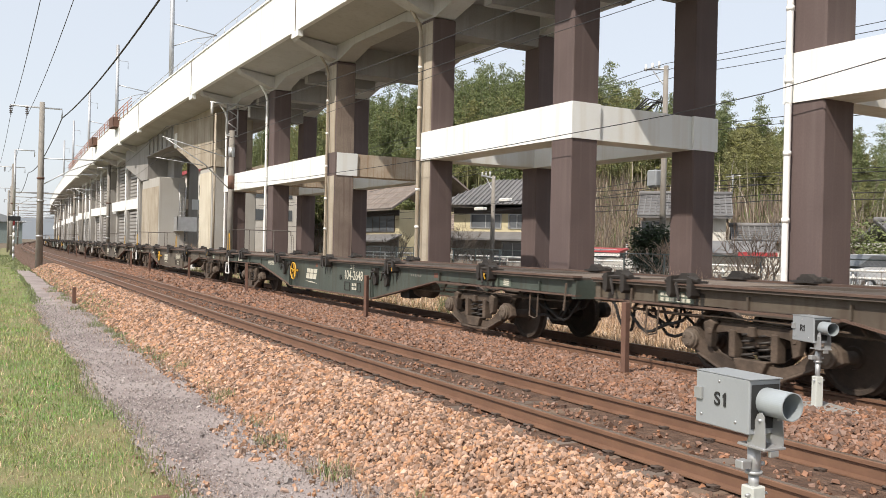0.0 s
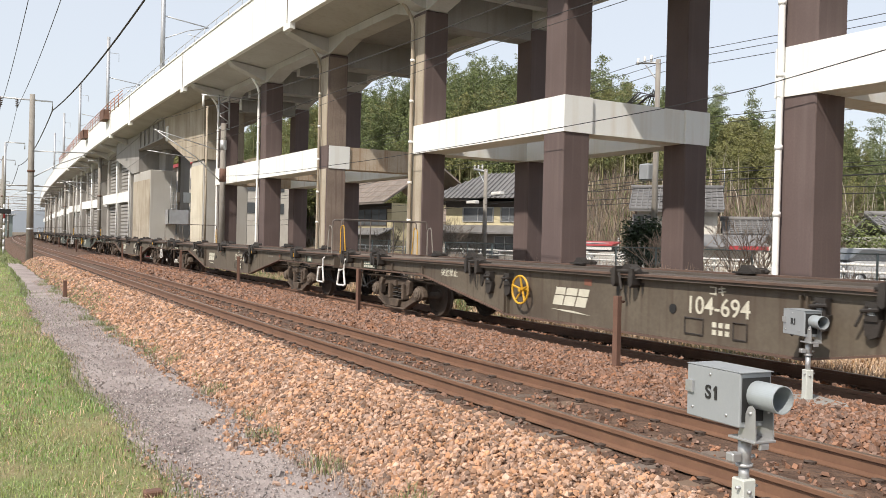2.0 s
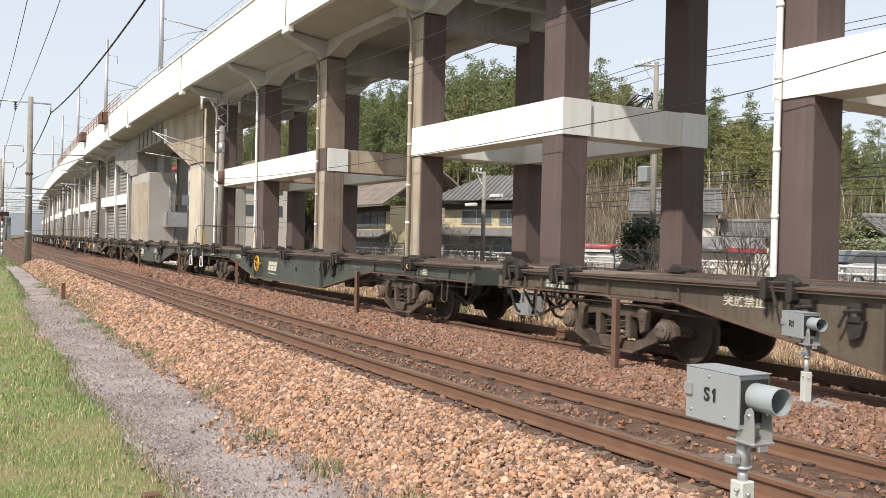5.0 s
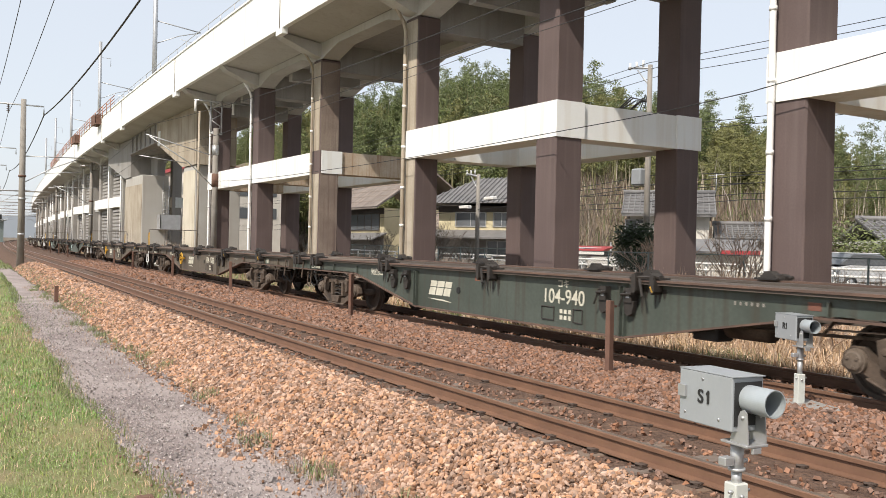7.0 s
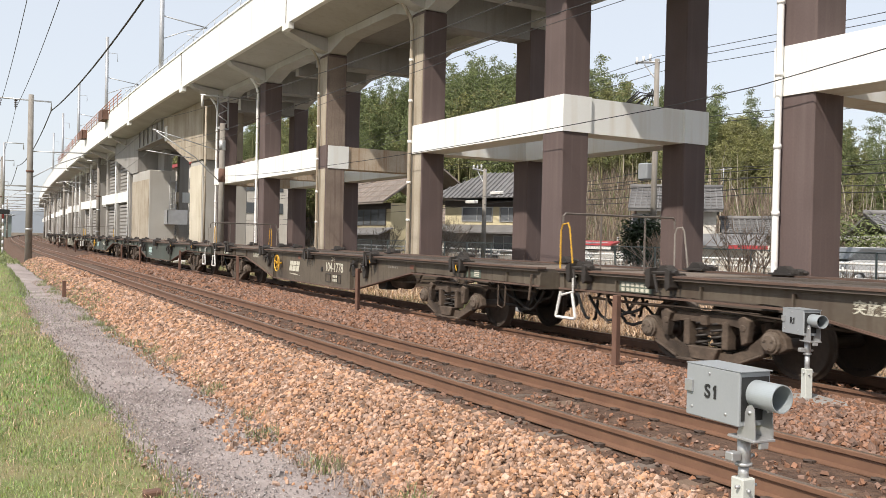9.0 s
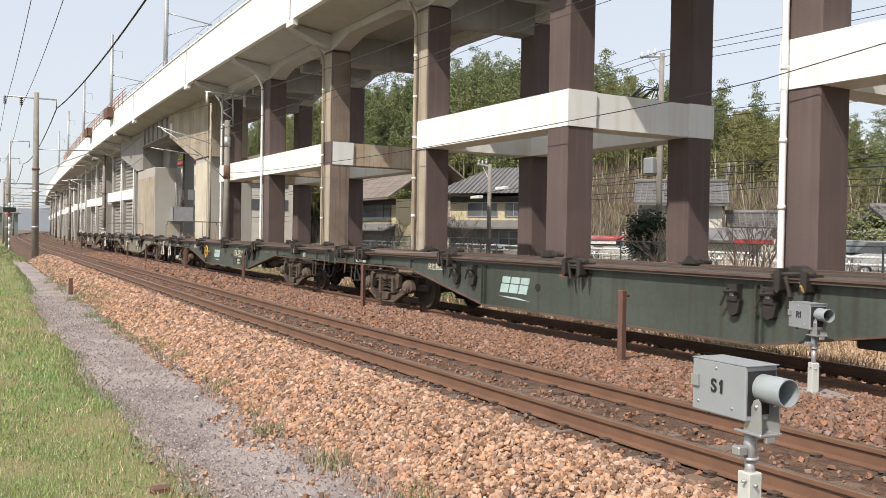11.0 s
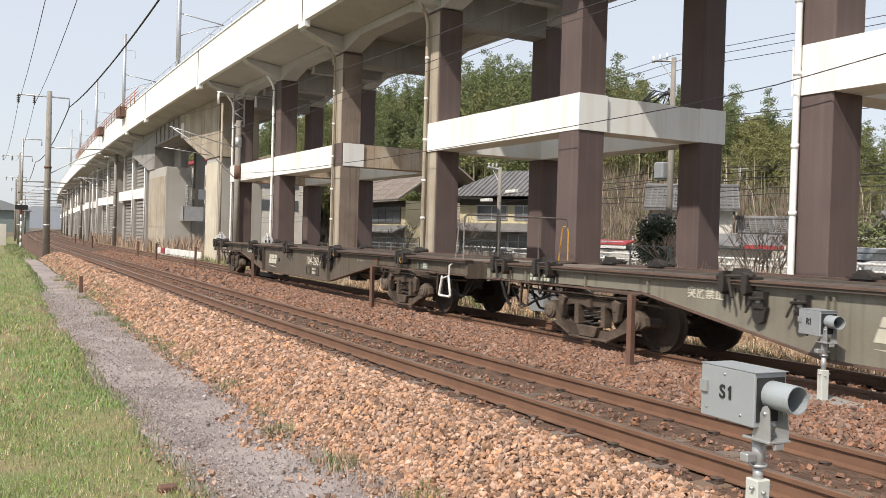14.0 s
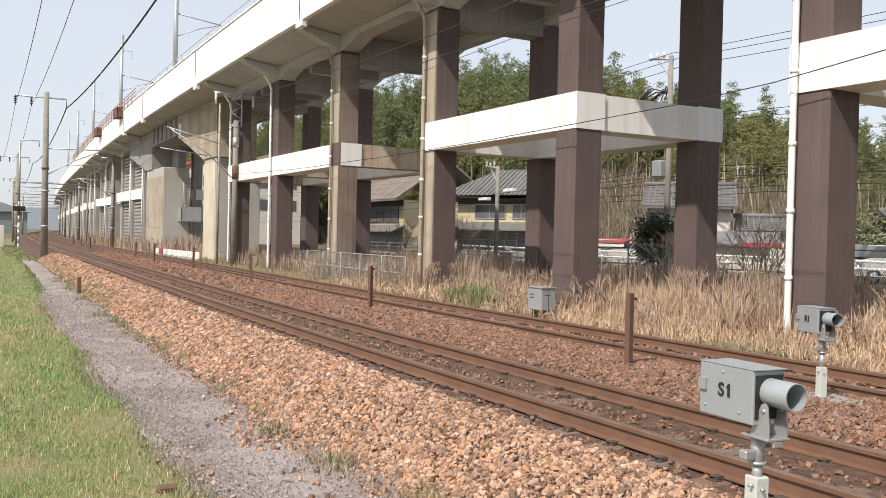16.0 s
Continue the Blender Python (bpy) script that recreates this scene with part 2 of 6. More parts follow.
def strip(name, x_from, x_to, material, label, category, lift=0.0, y_to=900.0, y_from=-60.0, wander=0.0):
    """A ribbon of the ground between two lines that follow the track."""
    xs = sorted({x for x, _ in PROFILE if x_from < x < x_to} | {x_from, x_to})
    ys = [-60, -30, -15, -8, -4] + [i * 0.5 for i in range(0, 60)] + list(range(30, 120, 2)) + [130, 150, 180, 220, 300, 420, 600, 900]
    ys = [y for y in ys if y_from <= y <= y_to]
    verts, faces = [], []
    for y in ys:
        for k, x in enumerate(xs):
            e = wander * noise.noise(Vector((x_from * 3 + k, y * 0.9, 0))) if k in (0, len(xs) - 1) else 0.0
            e += wob(x, y)
            bumpz = 0.02 * noise.noise(Vector((x * 1.3, y * 1.3, 4)))
            verts.append((x + e + (ct(y) if abs(x) < 60 else ct(y) * 0.5), y, ground_z(x) + lift + bumpz))
    n = len(xs)
    for j in range(len(ys) - 1):
        for i in range(n - 1):
            faces.append((j * n + i, j * n + i + 1, (j + 1) * n + i + 1, (j + 1) * n + i))
    return tagged(raw(name, verts, faces, material), label, category, kind="structure")


strip("ground", -400, 420, M_GROUND, "dry brown earth beside the railway line", "ground")
strip("path", 1.5, 3.05, M_PATH, "grey grit footpath beside the ballast bank", "path", 0.012, 64, wander=0.4)
strip("ballast_bed", 3.0, 11.0, M_BALLAST, "rusty reddish brown ballast bed under both tracks", "ballast", 0.015, 400)

# ---- tracks ----
RAIL_OUT = [(-0.0635, -0.153), (0.0635, -0.153), (0.0635, -0.143), (0.012, -0.128), (0.008, -0.045), (0.0325, -0.036), (0.0325, -0.006), (0.024, 0.0),
            (-0.024, 0.0), (-0.0325, -0.006), (-0.0325, -0.036), (-0.008, -0.045), (-0.012, -0.128), (-0.0635, -0.143)]
YR = [-40, -20, -10] + [i * 1.0 for i in range(-5, 60)] + [i * 2.0 for i in range(30, 60)] + [i * 5.0 for i in range(24, 60)] + [320, 360, 400]
for track_name, xc in (("near_track", TRACK_A), ("far_track", TRACK_B)):
    track = thing(track_name, (0, 0, 0), "rusty narrow gauge railway track on sleepers in reddish ballast", "railway track")
    track["kind"] = "structure"
    for side in (-0.566, 0.566):
        verts, faces = [], []
        n = len(RAIL_OUT)
        for y in YR:
            verts += [(xc + side + u + ct(y), y, v) for u, v in RAIL_OUT]
        for j in range(len(YR) - 1):
            for i in range(n):
                faces.append((j * n + i, j * n + (i + 1) % n, (j + 1) * n + (i + 1) % n, (j + 1) * n + i))
        ob = raw("rail", verts, faces, M_RAIL, track)
        ob.data.materials.append(M_RUN)
        for j in range(len(YR) - 1):
            for i in (7,):
                ob.data.polygons[j * n + i].material_index = 1


def slab(name, size, material, bevel=0.0):
    bm = bmesh.new()
    a, b, c = size
    quad_box(bm, -a / 2, a / 2, -b / 2, b / 2, -c / 2, c / 2)
    return mesh_of(name, bm, material, bevel=bevel)


# sleepers with rail clips
SLEEPER = slab("sleeper", (2.0, 0.21, 0.14), M_SLEEPER, 0.012)
bm = bmesh.new()
for s in (-0.566, 0.566):
    for e in (-1, 1):
        quad_box(bm, s + e * 0.085 - 0.03, s + e * 0.085 + 0.03, -0.035, 0.035, 0.065, 0.1)
        rod(bm, (s + e * 0.08, -0.03, 0.09), (s + e * 0.13, 0.03, 0.1), 0.014, 5)
        quad_box(bm, s + e * 0.12 - 0.035, s + e * 0.12 + 0.035, -0.05, 0.05, 0.066, 0.078)
CLIP = mesh_of("rail_clip", bm, M_CLIP)
for track_name, xc in (("near_track", TRACK_A), ("far_track", TRACK_B)):
    track = bpy.data.objects[track_name]
    rest_v, rest_f = [], []
    for k in range(280):
        y = -3.0 + 0.563 * k + 0.09
        if k < 110:
            ob = new("sleeper", SLEEPER)
            ob.parent = track
            ob.location = (xc + ct(y), y, -0.235 + random.uniform(-0.004, 0.004))
            ob.rotation_euler = (0, 0, heading(ct, y) + random.uniform(-0.01, 0.01))
            if k < 90:
                cl = new("rail_clip", CLIP)
                cl.parent = ob
        else:
            n = len(rest_v)
            rest_v += [(xc + ct(y) + a, y + b, -0.165 + c) for c in (-0.14, 0) for b in (-0.1, 0.1) for a in (-1, 1)]
            rest_f += [tuple(n + q for q in f) for f in ((4, 5, 7, 6), (0, 1, 5, 4), (1, 3, 7, 5), (3, 2, 6, 7), (2, 0, 4, 6))]
    raw("far_sleepers", rest_v, rest_f, M_SLEEPER, track)["kind"] = "stuff"


def stones(name, regions, material, label, round_ones=False):
    """Loose angular stones: regions of (x0, x1, y0, y1, count, smallest, largest), x measured from the track's line."""
    rng = np.random.default_rng(7)
    cube = np.array([(x, y, z) for z in (-1, 1) for y in (-1, 1) for x in (-1, 1)], float)
    quads = np.array([(0, 2, 3, 1), (4, 5, 7, 6), (0, 1, 5, 4), (1, 3, 7, 5), (3, 2, 6, 7), (2, 0, 4, 6)])
    all_v = []
    if round_ones:
        g = (1 + 5 ** 0.5) / 2
        cube = np.array([(-1, g, 0), (1, g, 0), (-1, -g, 0), (1, -g, 0), (0, -1, g), (0, 1, g), (0, -1, -g), (0, 1, -g), (g, 0, -1), (g, 0, 1), (-g, 0, -1), (-g, 0, 1)], float) / 1.75
        quads = np.array([(0, 11, 5), (0, 5, 1), (0, 1, 7), (0, 7, 10), (0, 10, 11), (1, 5, 9), (5, 11, 4), (11, 10, 2), (10, 7, 6), (7, 1, 8), (3, 9, 4), (3, 4, 2), (3, 2, 6), (3, 6, 8), (3, 8, 9), (4, 9, 5), (2, 4, 11), (6, 2, 10), (8, 6, 7), (9, 8, 1)])
    nv, nf = len(cube), quads.shape[1]
    for x0, x1, y0, y1, n, lo, hi in regions:
        xs, ys = rng.uniform(x0, x1, n), rng.uniform(y0, y1, n)
        size = lo + (hi - lo) * rng.random(n) ** 1.8
        pts = cube[None] * (1 + rng.uniform(-0.45, 0.3, (n, nv, 3)))
        pts *= (size[:, None] * rng.uniform(0.55, 1.15, (n, 3)))[:, None, :] * 0.5
        q = rng.normal(size=(n, 4))
        q /= np.linalg.norm(q, axis=1)[:, None]
        w, x, y, z = q.T
        rot = np.stack([np.stack([1 - 2 * (y * y + z * z), 2 * (x * y - z * w), 2 * (x * z + y * w)], -1),
                        np.stack([2 * (x * y + z * w), 1 - 2 * (x * x + z * z), 2 * (y * z - x * w)], -1),
                        np.stack([2 * (x * z - y * w), 2 * (y * z + x * w), 1 - 2 * (x * x + y * y)], -1)], 1)
        pts = np.einsum("nij,nkj->nki", rot, pts)
        g = np.array([ground_z(a) for a in xs]) + 0.02 + rng.uniform(-0.008, 0.02, n)
        sh = np.array([ct(b) for b in ys])
        sh = sh + np.array([wob(a, b) for a, b in zip(xs, ys)])
        pts += np.stack([xs + sh, ys, g], -1)[:, None, :]
        all_v.append(pts.reshape(-1, 3))
    v = np.concatenate(all_v)
    k = len(v) // nv
    faces = (np.arange(k)[:, None, None] * nv + quads[None]).reshape(-1, nf)
    me = bpy.data.meshes.new(name)
    me.vertices.add(len(v))
    me.vertices.foreach_set("co", v.ravel())
    me.loops.add(faces.size)
    me.loops.foreach_set("vertex_index", faces.ravel())
    me.polygons.add(len(faces))
    me.polygons.foreach_set("loop_start", np.arange(len(faces)) * nf)
    me.update(calc_edges=True)
    me.shade_flat()
    me.materials.append(material)
    return tagged(new(name, me), label, "ballast", kind="stuff")


stones("ballast_stones", [
    (2.95, 4.47, 9.5, 16.0, 13000, 0.028, 0.072), (2.95, 4.47, 16.0, 30.0, 13000, 0.038, 0.085), (2.75, 3.0, 5.0, 20.0, 900, 0.02, 0.05), (2.45, 2.9, 5.0, 9.0, 130, 0.02, 0.055), (2.5, 2.9, 8.0, 10.0, 160, 0.02, 0.06), (1.45, 1.9, 5.0, 9.0, 90, 0.015, 0.045), (3.0, 4.47, 30.0, 60.0, 5000, 0.07, 0.13),
], M_STONE, "loose angular reddish tan ballast stones on the bank")
stones("near_ballast_stones", [(2.95, 4.47, 3.0, 9.5, 18000, 0.024, 0.074)], M_STONE, "loose angular reddish tan ballast stones on the bank", True)
stones("track_stones", [
    (5.05, 5.67, 3.0, 14.0, 800, 0.02, 0.05), (5.05, 5.67, 14.0, 40.0, 1300, 0.025, 0.06), (4.4, 4.7, 3.0, 30.0, 900, 0.02, 0.045),
    (6.2, 8.3, 3.0, 12.0, 22000, 0.022, 0.058), (6.2, 8.3, 12.0, 24.0, 13000, 0.035, 0.08), (6.05, 8.38, 24.0, 60.0, 8000, 0.06, 0.12),
    (8.7, 9.45, 4.0, 30.0, 2500, 0.035, 0.08), (9.75, 11.2, 4.0, 20.0, 5000, 0.04, 0.085), (9.75, 11.2, 20.0, 55.0, 5000, 0.06, 0.11),
], M_RUSTSTONE, "rust-stained brown ballast stones in and between the tracks")
M_PEBBLE = mat("path_pebble", (0.38, 0.335, 0.318), 0.9, dark=(0.24, 0.2, 0.188), scale=8, fine=60, per_piece=0.45, bump=0.2)
stones("path_pebbles", [(1.5, 3.0, 5.0, 12.0, 9000, 0.006, 0.02), (1.6, 2.95, 12.0, 30.0, 6000, 0.01, 0.026), (1.5, 3.0, 5.0, 14.0, 120, 0.02, 0.05)], M_PEBBLE, "grey grit and small stones on the footpath")


def blades(name, clumps, material, label, category, seed=3, group_bend=0.35, zf=None):
    """Grass: clumps of (x0, x1, y0, y1, count, low, high, width); x measured from the track's line."""
    rng = np.random.default_rng(seed)
    V, F, base = [], [], 0
    for x0, x1, y0, y1, n, lo, hi, wd in clumps:
        xs, ys = rng.uniform(x0, x1, n), rng.uniform(y0, y1, n)
        keep = np.array([noise.noise(Vector((a * 1.1, b * 0.8, seed))) for a, b in zip(xs, ys)]) > rng.uniform(-0.75, 0.25, n)
        xs, ys = xs[keep], ys[keep]
        n = len(xs)
        h = rng.uniform(lo, hi, n)
        ang = rng.uniform(0, math.tau, n)
        lean = np.abs(rng.normal(0, group_bend, n)) * h
        face = ang + rng.normal(0, 0.6, n) + math.pi / 2
        d = np.stack([np.cos(ang), np.sin(ang)], -1) * lean[:, None]
        s = np.stack([np.cos(face), np.sin(face)], -1) * (wd * rng.uniform(0.6, 1.3, n))[:, None] / 2
        b0 = np.stack([xs + np.array([ct(b) + wob(a, b) for a, b in zip(xs, ys)]), ys, np.array([zf(a, b) if zf else ground_z(a) for a, b in zip(xs, ys)]) - 0.02], -1)
        rows = []
        for f, bend, wide in ((0, 0, 1.0), (0.55, 0.3, 0.8)):
            for e in (-1, 1):
                p = b0.copy()
                p[:, :2] += d * bend + s * e * wide
                p[:, 2] += h * f
                rows.append(p)
        p = b0.copy()
        p[:, :2] += d
        p[:, 2] += h * (1 - 0.5 * np.minimum(1, (lean / h) ** 2))
        rows.append(p)
        V.append(np.stack(rows, 1).reshape(-1, 3))
        i = base + np.arange(n)[:, None] * 5
        F.append(np.concatenate([i + np.array([0, 1, 3]), i + np.array([0, 3, 2]), i + np.array([2, 3, 4])], 0))
        base += n * 5
    v, f = np.concatenate(V), np.concatenate(F)
    me = bpy.data.meshes.new(name)
    me.vertices.add(len(v))
    me.vertices.foreach_set("co", v.ravel())
    me.loops.add(f.size)
    me.loops.foreach_set("vertex_index", f.ravel())
    me.polygons.add(len(f))
    me.polygons.foreach_set("loop_start", np.arange(len(f)) * 3)
    me.update(calc_edges=True)
    me.materials.append(material)
    return tagged(new(name, me), label, category, kind="stuff")


M_LAWN = mat("lawn_soil", (0.12, 0.17, 0.05), 0.95, dark=(0.26, 0.20, 0.11), scale=1.6, fine=30, bump=0.8, amount=0.8, bump_dist=0.03)
M_GRASS = mat("fresh_grass", (0.14, 0.315, 0.055), 0.6, dark=(0.36, 0.345, 0.14), scale=1.1, fine=8, amount=0.7, bump=0, per_piece=0.35)
M_STRAW = mat("dry_straw", (0.60, 0.43, 0.275), 0.8, dark=(0.42, 0.27, 0.17), scale=0.9, fine=6, amount=0.6, bump=0, per_piece=0.35)
M_REED = mat("brown_dead_weed", (0.42, 0.30, 0.215), 0.85, dark=(0.28, 0.195, 0.14), scale=0.9, fine=6, amount=0.6, bump=0, per_piece=0.4)
M_WEED = mat("green_weed", (0.15, 0.205, 0.07), 0.6, dark=(0.24, 0.24, 0.11), scale=2, fine=8, bump=0, per_piece=0.3)
M_VERGE = mat("straw_litter", (0.30, 0.22, 0.13), 0.95, dark=(0.17, 0.13, 0.075), scale=1.2, fine=18, amount=0.7, bump=0.8, bump_dist=0.04)
strip("lawn", -25, 1.6, M_LAWN, "short green grass verge with dry patches", "grass", 0.01, 160, wander=0.1)
strip("far_verge", 1.5, 3.1, M_LAWN, "rough green verge along the line", "verge", 0.02, 200, y_from=62.0, wander=0.1)
strip("weed_verge", 10.95, 16.5, M_VERGE, "rough verge of dead grass at the viaduct's foot", "verge", 0.012, 120)
blades("lawn_grass", [(-0.6, 1.5, 5.0, 10.0, 34000, 0.03, 0.10, 0.007), (-0.6, 1.58, 10.0, 18.0, 26000, 0.04, 0.11, 0.010), (-0.6, 1.62, 18.0, 34.0, 16000, 0.05, 0.13, 0.017), (-1.5, 1.62, 34.0, 70.0, 9000, 0.06, 0.15, 0.03)],
       M_GRASS, "short fresh green grass on the verge", "grass", 5, 0.5)
blades("lawn_straw", [(-0.6, 1.62, 5.0, 10.0, 7000, 0.03, 0.12, 0.006), (-0.6, 1.62, 10.0, 30.0, 7000, 0.04, 0.14, 0.01)], M_STRAW, "dry yellow stalks in the grass verge", "grass", 8, 0.8)
tufts = []
for k in range(26):
    y = 6.0 + k * 1.35 + random.uniform(-0.4, 0.4)
    x = 2.95 + random.uniform(-0.25, 0.15)
    tufts.append((x - 0.14, x + 0.14, y - 0.25, y + 0.25, 210, 0.05, 0.2, 0.009))
blades("edge_litter", [(2.5, 3.3, 13.0, 40.0, 4500, 0.03, 0.14, 0.012), (1.35, 1.85, 5.0, 30.0, 4500, 0.03, 0.12, 0.009), (2.8, 3.1, 5.0, 13.0, 500, 0.05, 0.25, 0.006), (1.55, 2.1, 6.2, 8.2, 1100, 0.02, 0.08, 0.009), (2.7, 2.95, 6.0, 8.0, 260, 0.1, 0.3, 0.006)], M_REED, "dry brown litter along the path's edges", "litter", 23, 1.0)
blades("edge_tufts", tufts + [(2.75, 3.4, 14.0, 26.0, 3000, 0.03, 0.13, 0.011), (2.9, 3.7, 24.0, 60.0, 4000, 0.05, 0.2, 0.025), (1.4, 1.75, 5.0, 16.0, 2600, 0.04, 0.16, 0.009), (1.5, 3.1, 60.0, 110.0, 4000, 0.06, 0.2, 0.05), (1.5, 2.0, 30.0, 62.0, 1500, 0.06, 0.2, 0.03), (1.5, 3.0, 20.0, 34.0, 700, 0.04, 0.12, 0.015)], M_WEED, "green weed tufts where path and ballast meet", "weeds", 11, 0.5)
blades("dry_grass", [(11.2, 13.6, 6.0, 16.0, 20000, 0.12, 0.45, 0.016), (13.2, 16.5, 8.0, 20.0, 6500, 0.3, 0.65, 0.018), (11.4, 14.5, 16.0, 30.0, 8500, 0.2, 0.5, 0.02)], M_STRAW, "tall dry straw-coloured grass beside the far track", "grass", 13, 1.1)
blades("dead_weeds", [(12.6, 15.5, 9.0, 24.0, 2600, 0.3, 0.85, 0.016), (12.3, 14.5, 24.0, 60.0, 6500, 0.3, 1.0, 0.025), (16, 22, 12.0, 40.0, 5500, 0.4, 1.2, 0.022), (11.8, 14, 60.0, 130.0, 4500, 0.6, 1.6, 0.06)], M_REED, "brown dead weeds at the foot of the columns", "weeds", 17, 0.3)
blades("green_weeds", [(11.1, 12.4, 16.0, 40.0, 2600, 0.08, 0.3, 0.014), (11.0, 11.8, 9.2, 11.5, 1500, 0.12, 0.35, 0.012), (11.6, 12.6, 19.5, 21.5, 900, 0.3, 0.7, 0.02), (11.1, 12.8, 40.0, 70.0, 1800, 0.1, 0.4, 0.025), (15, 24, 16.0, 40.0, 4000, 0.1, 0.35, 0.025)], M_WEED, "green weeds along the far ballast edge", "weeds", 19, 0.45)

# ---- viaduct ----
XV = 13.28


def at_v(ob, y, x=0.0):
    """Stand a piece built round the local origin on the viaduct's line."""
    ob.location = (cv(y) + x, y, 0)
    return ob


viaduct = thing("viaduct", (0, 0, 0), "tall elevated railway viaduct with brown columns and white beams", "viaduct")
viaduct["kind"] = "structure"


def column(y, x0=XV, w=0.82, d=0.82, z0=-0.6, z1=8.7, material=None, label=""):
    bm = bmesh.new()
    quad_box(bm, x0, x0 + d, 0, w, z0, z1)
    return at_v(part("column", bm, material or M_BROWN, viaduct, label, bevel=0.03), y)


def deck_piece(name, y0, y1, outline, material, label=""):
    bm = bmesh.new()
    n = max(1, round((y1 - y0) / 6))
    rings = []
    for i in range(n + 1):
        y = y0 + (y1 - y0) * i / n
        rings.append([bm.verts.new((x + cv(y), y, z)) for x, z in outline])
    k = len(outline)
    for a, b in zip(rings, rings[1:]):
        for i in range(k):
            bm.faces.new((a[i], a[(i + 1) % k], b[(i + 1) % k], b[i]))
    bm.faces.new(rings[0][::-1])
    bm.faces.new(rings[-1])
    return part(name, bm, material, viaduct, label)


# deck, edge girder, parapet
M_EDGE = mat("pale_grey_concrete", (0.54, 0.535, 0.515), 0.85, dark=(0.36, 0.34, 0.315), scale=0.5, fine=20, bump=0.12, streak=0.4)
deck_piece("deck_slab", -20, 330, [(13.3, 9.35), (18.75, 9.35), (18.75, 9.85), (13.3, 9.85)], M_CONC)
deck_piece("cantilever_slab", -20, 330, [(11.5, 9.6), (13.299, 9.35), (13.299, 9.85), (11.5, 9.85)], M_EDGE)
deck_piece("parapet", -20, 330, [(11.42, 9.55), (11.62, 9.55), (11.62, 11.45), (11.42, 11.45)], M_WHITE, "white painted concrete parapet")
deck_piece("parapet", -20, 330, [(18.55, 9.86), (18.75, 9.86), (18.75, 11.45), (18.55, 11.45)], M_WHITE)


def girder(y0, y1, x0=XV + 0.06, x1=XV + 0.76, low=9.08, drop=0.36):
    """Edge beam with haunches at both ends."""
    bm = bmesh.new()
    prism(bm, [(y0, 9.36), (y1, 9.36), (y1, low - drop), (y1 - 0.85, low - drop), (y1 - 2.35, low), (y0 + 2.35, low), (y0 + 0.85, low - drop), (y0, low - drop)], x0, x1, "x")
    ob = part("edge_girder", bm, M_EDGE, viaduct)
    ob.location = (cv((y0 + y1) / 2), 0, 0)
    return ob


M_RUNDOWN = mat("rain_stained_concrete", (0.30, 0.245, 0.195), 0.85, dark=(0.15, 0.105, 0.09), scale=0.8, fine=18, bump=0.12, amount=0.8, streak=1.0, stain=(0.13, 0.09, 0.08))
# paler streaked concrete for the columns beyond y = 75
M_FAR = mat("pale_far_concrete", (0.38, 0.36, 0.335), 0.85, dark=(0.24, 0.222, 0.2), scale=0.5, fine=16, streak=0.4)
FRAMES = [[-5.5, 2.3, 10.1], [17.2, 24.4], [32.4, 40.2, 47.6]]
y = 78.0
while y < 300:
    FRAMES.append([y, y + 7.6, y + 15.2])
    y += 22.8
for fr in FRAMES:
    for y in fr:
        near = y < 60
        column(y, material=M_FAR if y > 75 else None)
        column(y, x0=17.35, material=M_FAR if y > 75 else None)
        if y == 32.4:
            for za, zb in ((-0.5, 4.2), (5.12, 8.6)):
                boxes("column_facing", [(XV - 0.004, XV + 0.001, 0.03, 0.79, za, zb)], M_CREAM, viaduct).location = (cv(y), y, 0)
                boxes("column_facing", [(XV + 0.03, XV + 0.79, -0.004, 0.001, za, zb)], M_RUNDOWN, viaduct).location = (cv(y), y, 0)
        if y == 24.4:
            boxes("column_facing", [(XV - 0.004, XV + 0.001, 0.03, 0.79, -0.5, 4.2)], M_CREAM, viaduct).location = (cv(y), y, 0)
            boxes("column_facing", [(XV - 0.004, XV + 0.001, 0.03, 0.79, 5.12, 8.6)], M_CREAM, viaduct).location = (cv(y), y, 0)
        boxes("cross_beam", [(XV + 0.8, 17.4, 0.04, 0.8, 4.22, 5.1)], M_WHITE if y < 30 else M_RUSTWHITE, viaduct).location = (cv(y), y, 0)
        boxes("cross_girder", [(XV + 0.7, 18.2, 0.04, 0.8, 8.3, 9.36)], M_CONC, viaduct).location = (cv(y), y, 0)
    for a, b in zip(fr, fr[1:]):
        for x0 in (XV, 17.35):
            girder(a + 0.025, b + 0.795, x0 + 0.06, x0 + 0.76)
    for a, b in zip(fr, fr[1:]):
        for f in (0.34, 0.67):
            ym = a + 0.4 + (b - a) * f
            boxes("cross_girder", [(XV + 0.77, 17.4, -0.2, 0.2, 8.75, 9.36)], M_CONC, viaduct).location = (cv(ym), ym, 0)
    # tie beams wrap the columns 3 cm proud
    for x0 in (XV - 0.03, 17.32):
        boxes("tie_beam", [(x0, x0 + 0.88, -0.03, fr[-1] - fr[0] + 0.85, 4.2155, 5.11)], M_WHITE, viaduct, "white painted concrete tie beam").location = (cv((fr[0] + fr[-1]) / 2), fr[0], 0)
for a, b in ((10.9, 17.2), (25.2, 32.4)):
    for x0 in (XV, 17.35):
        girder(a - 0.775, b + 0.775, x0 + 0.064, x0 + 0.756)


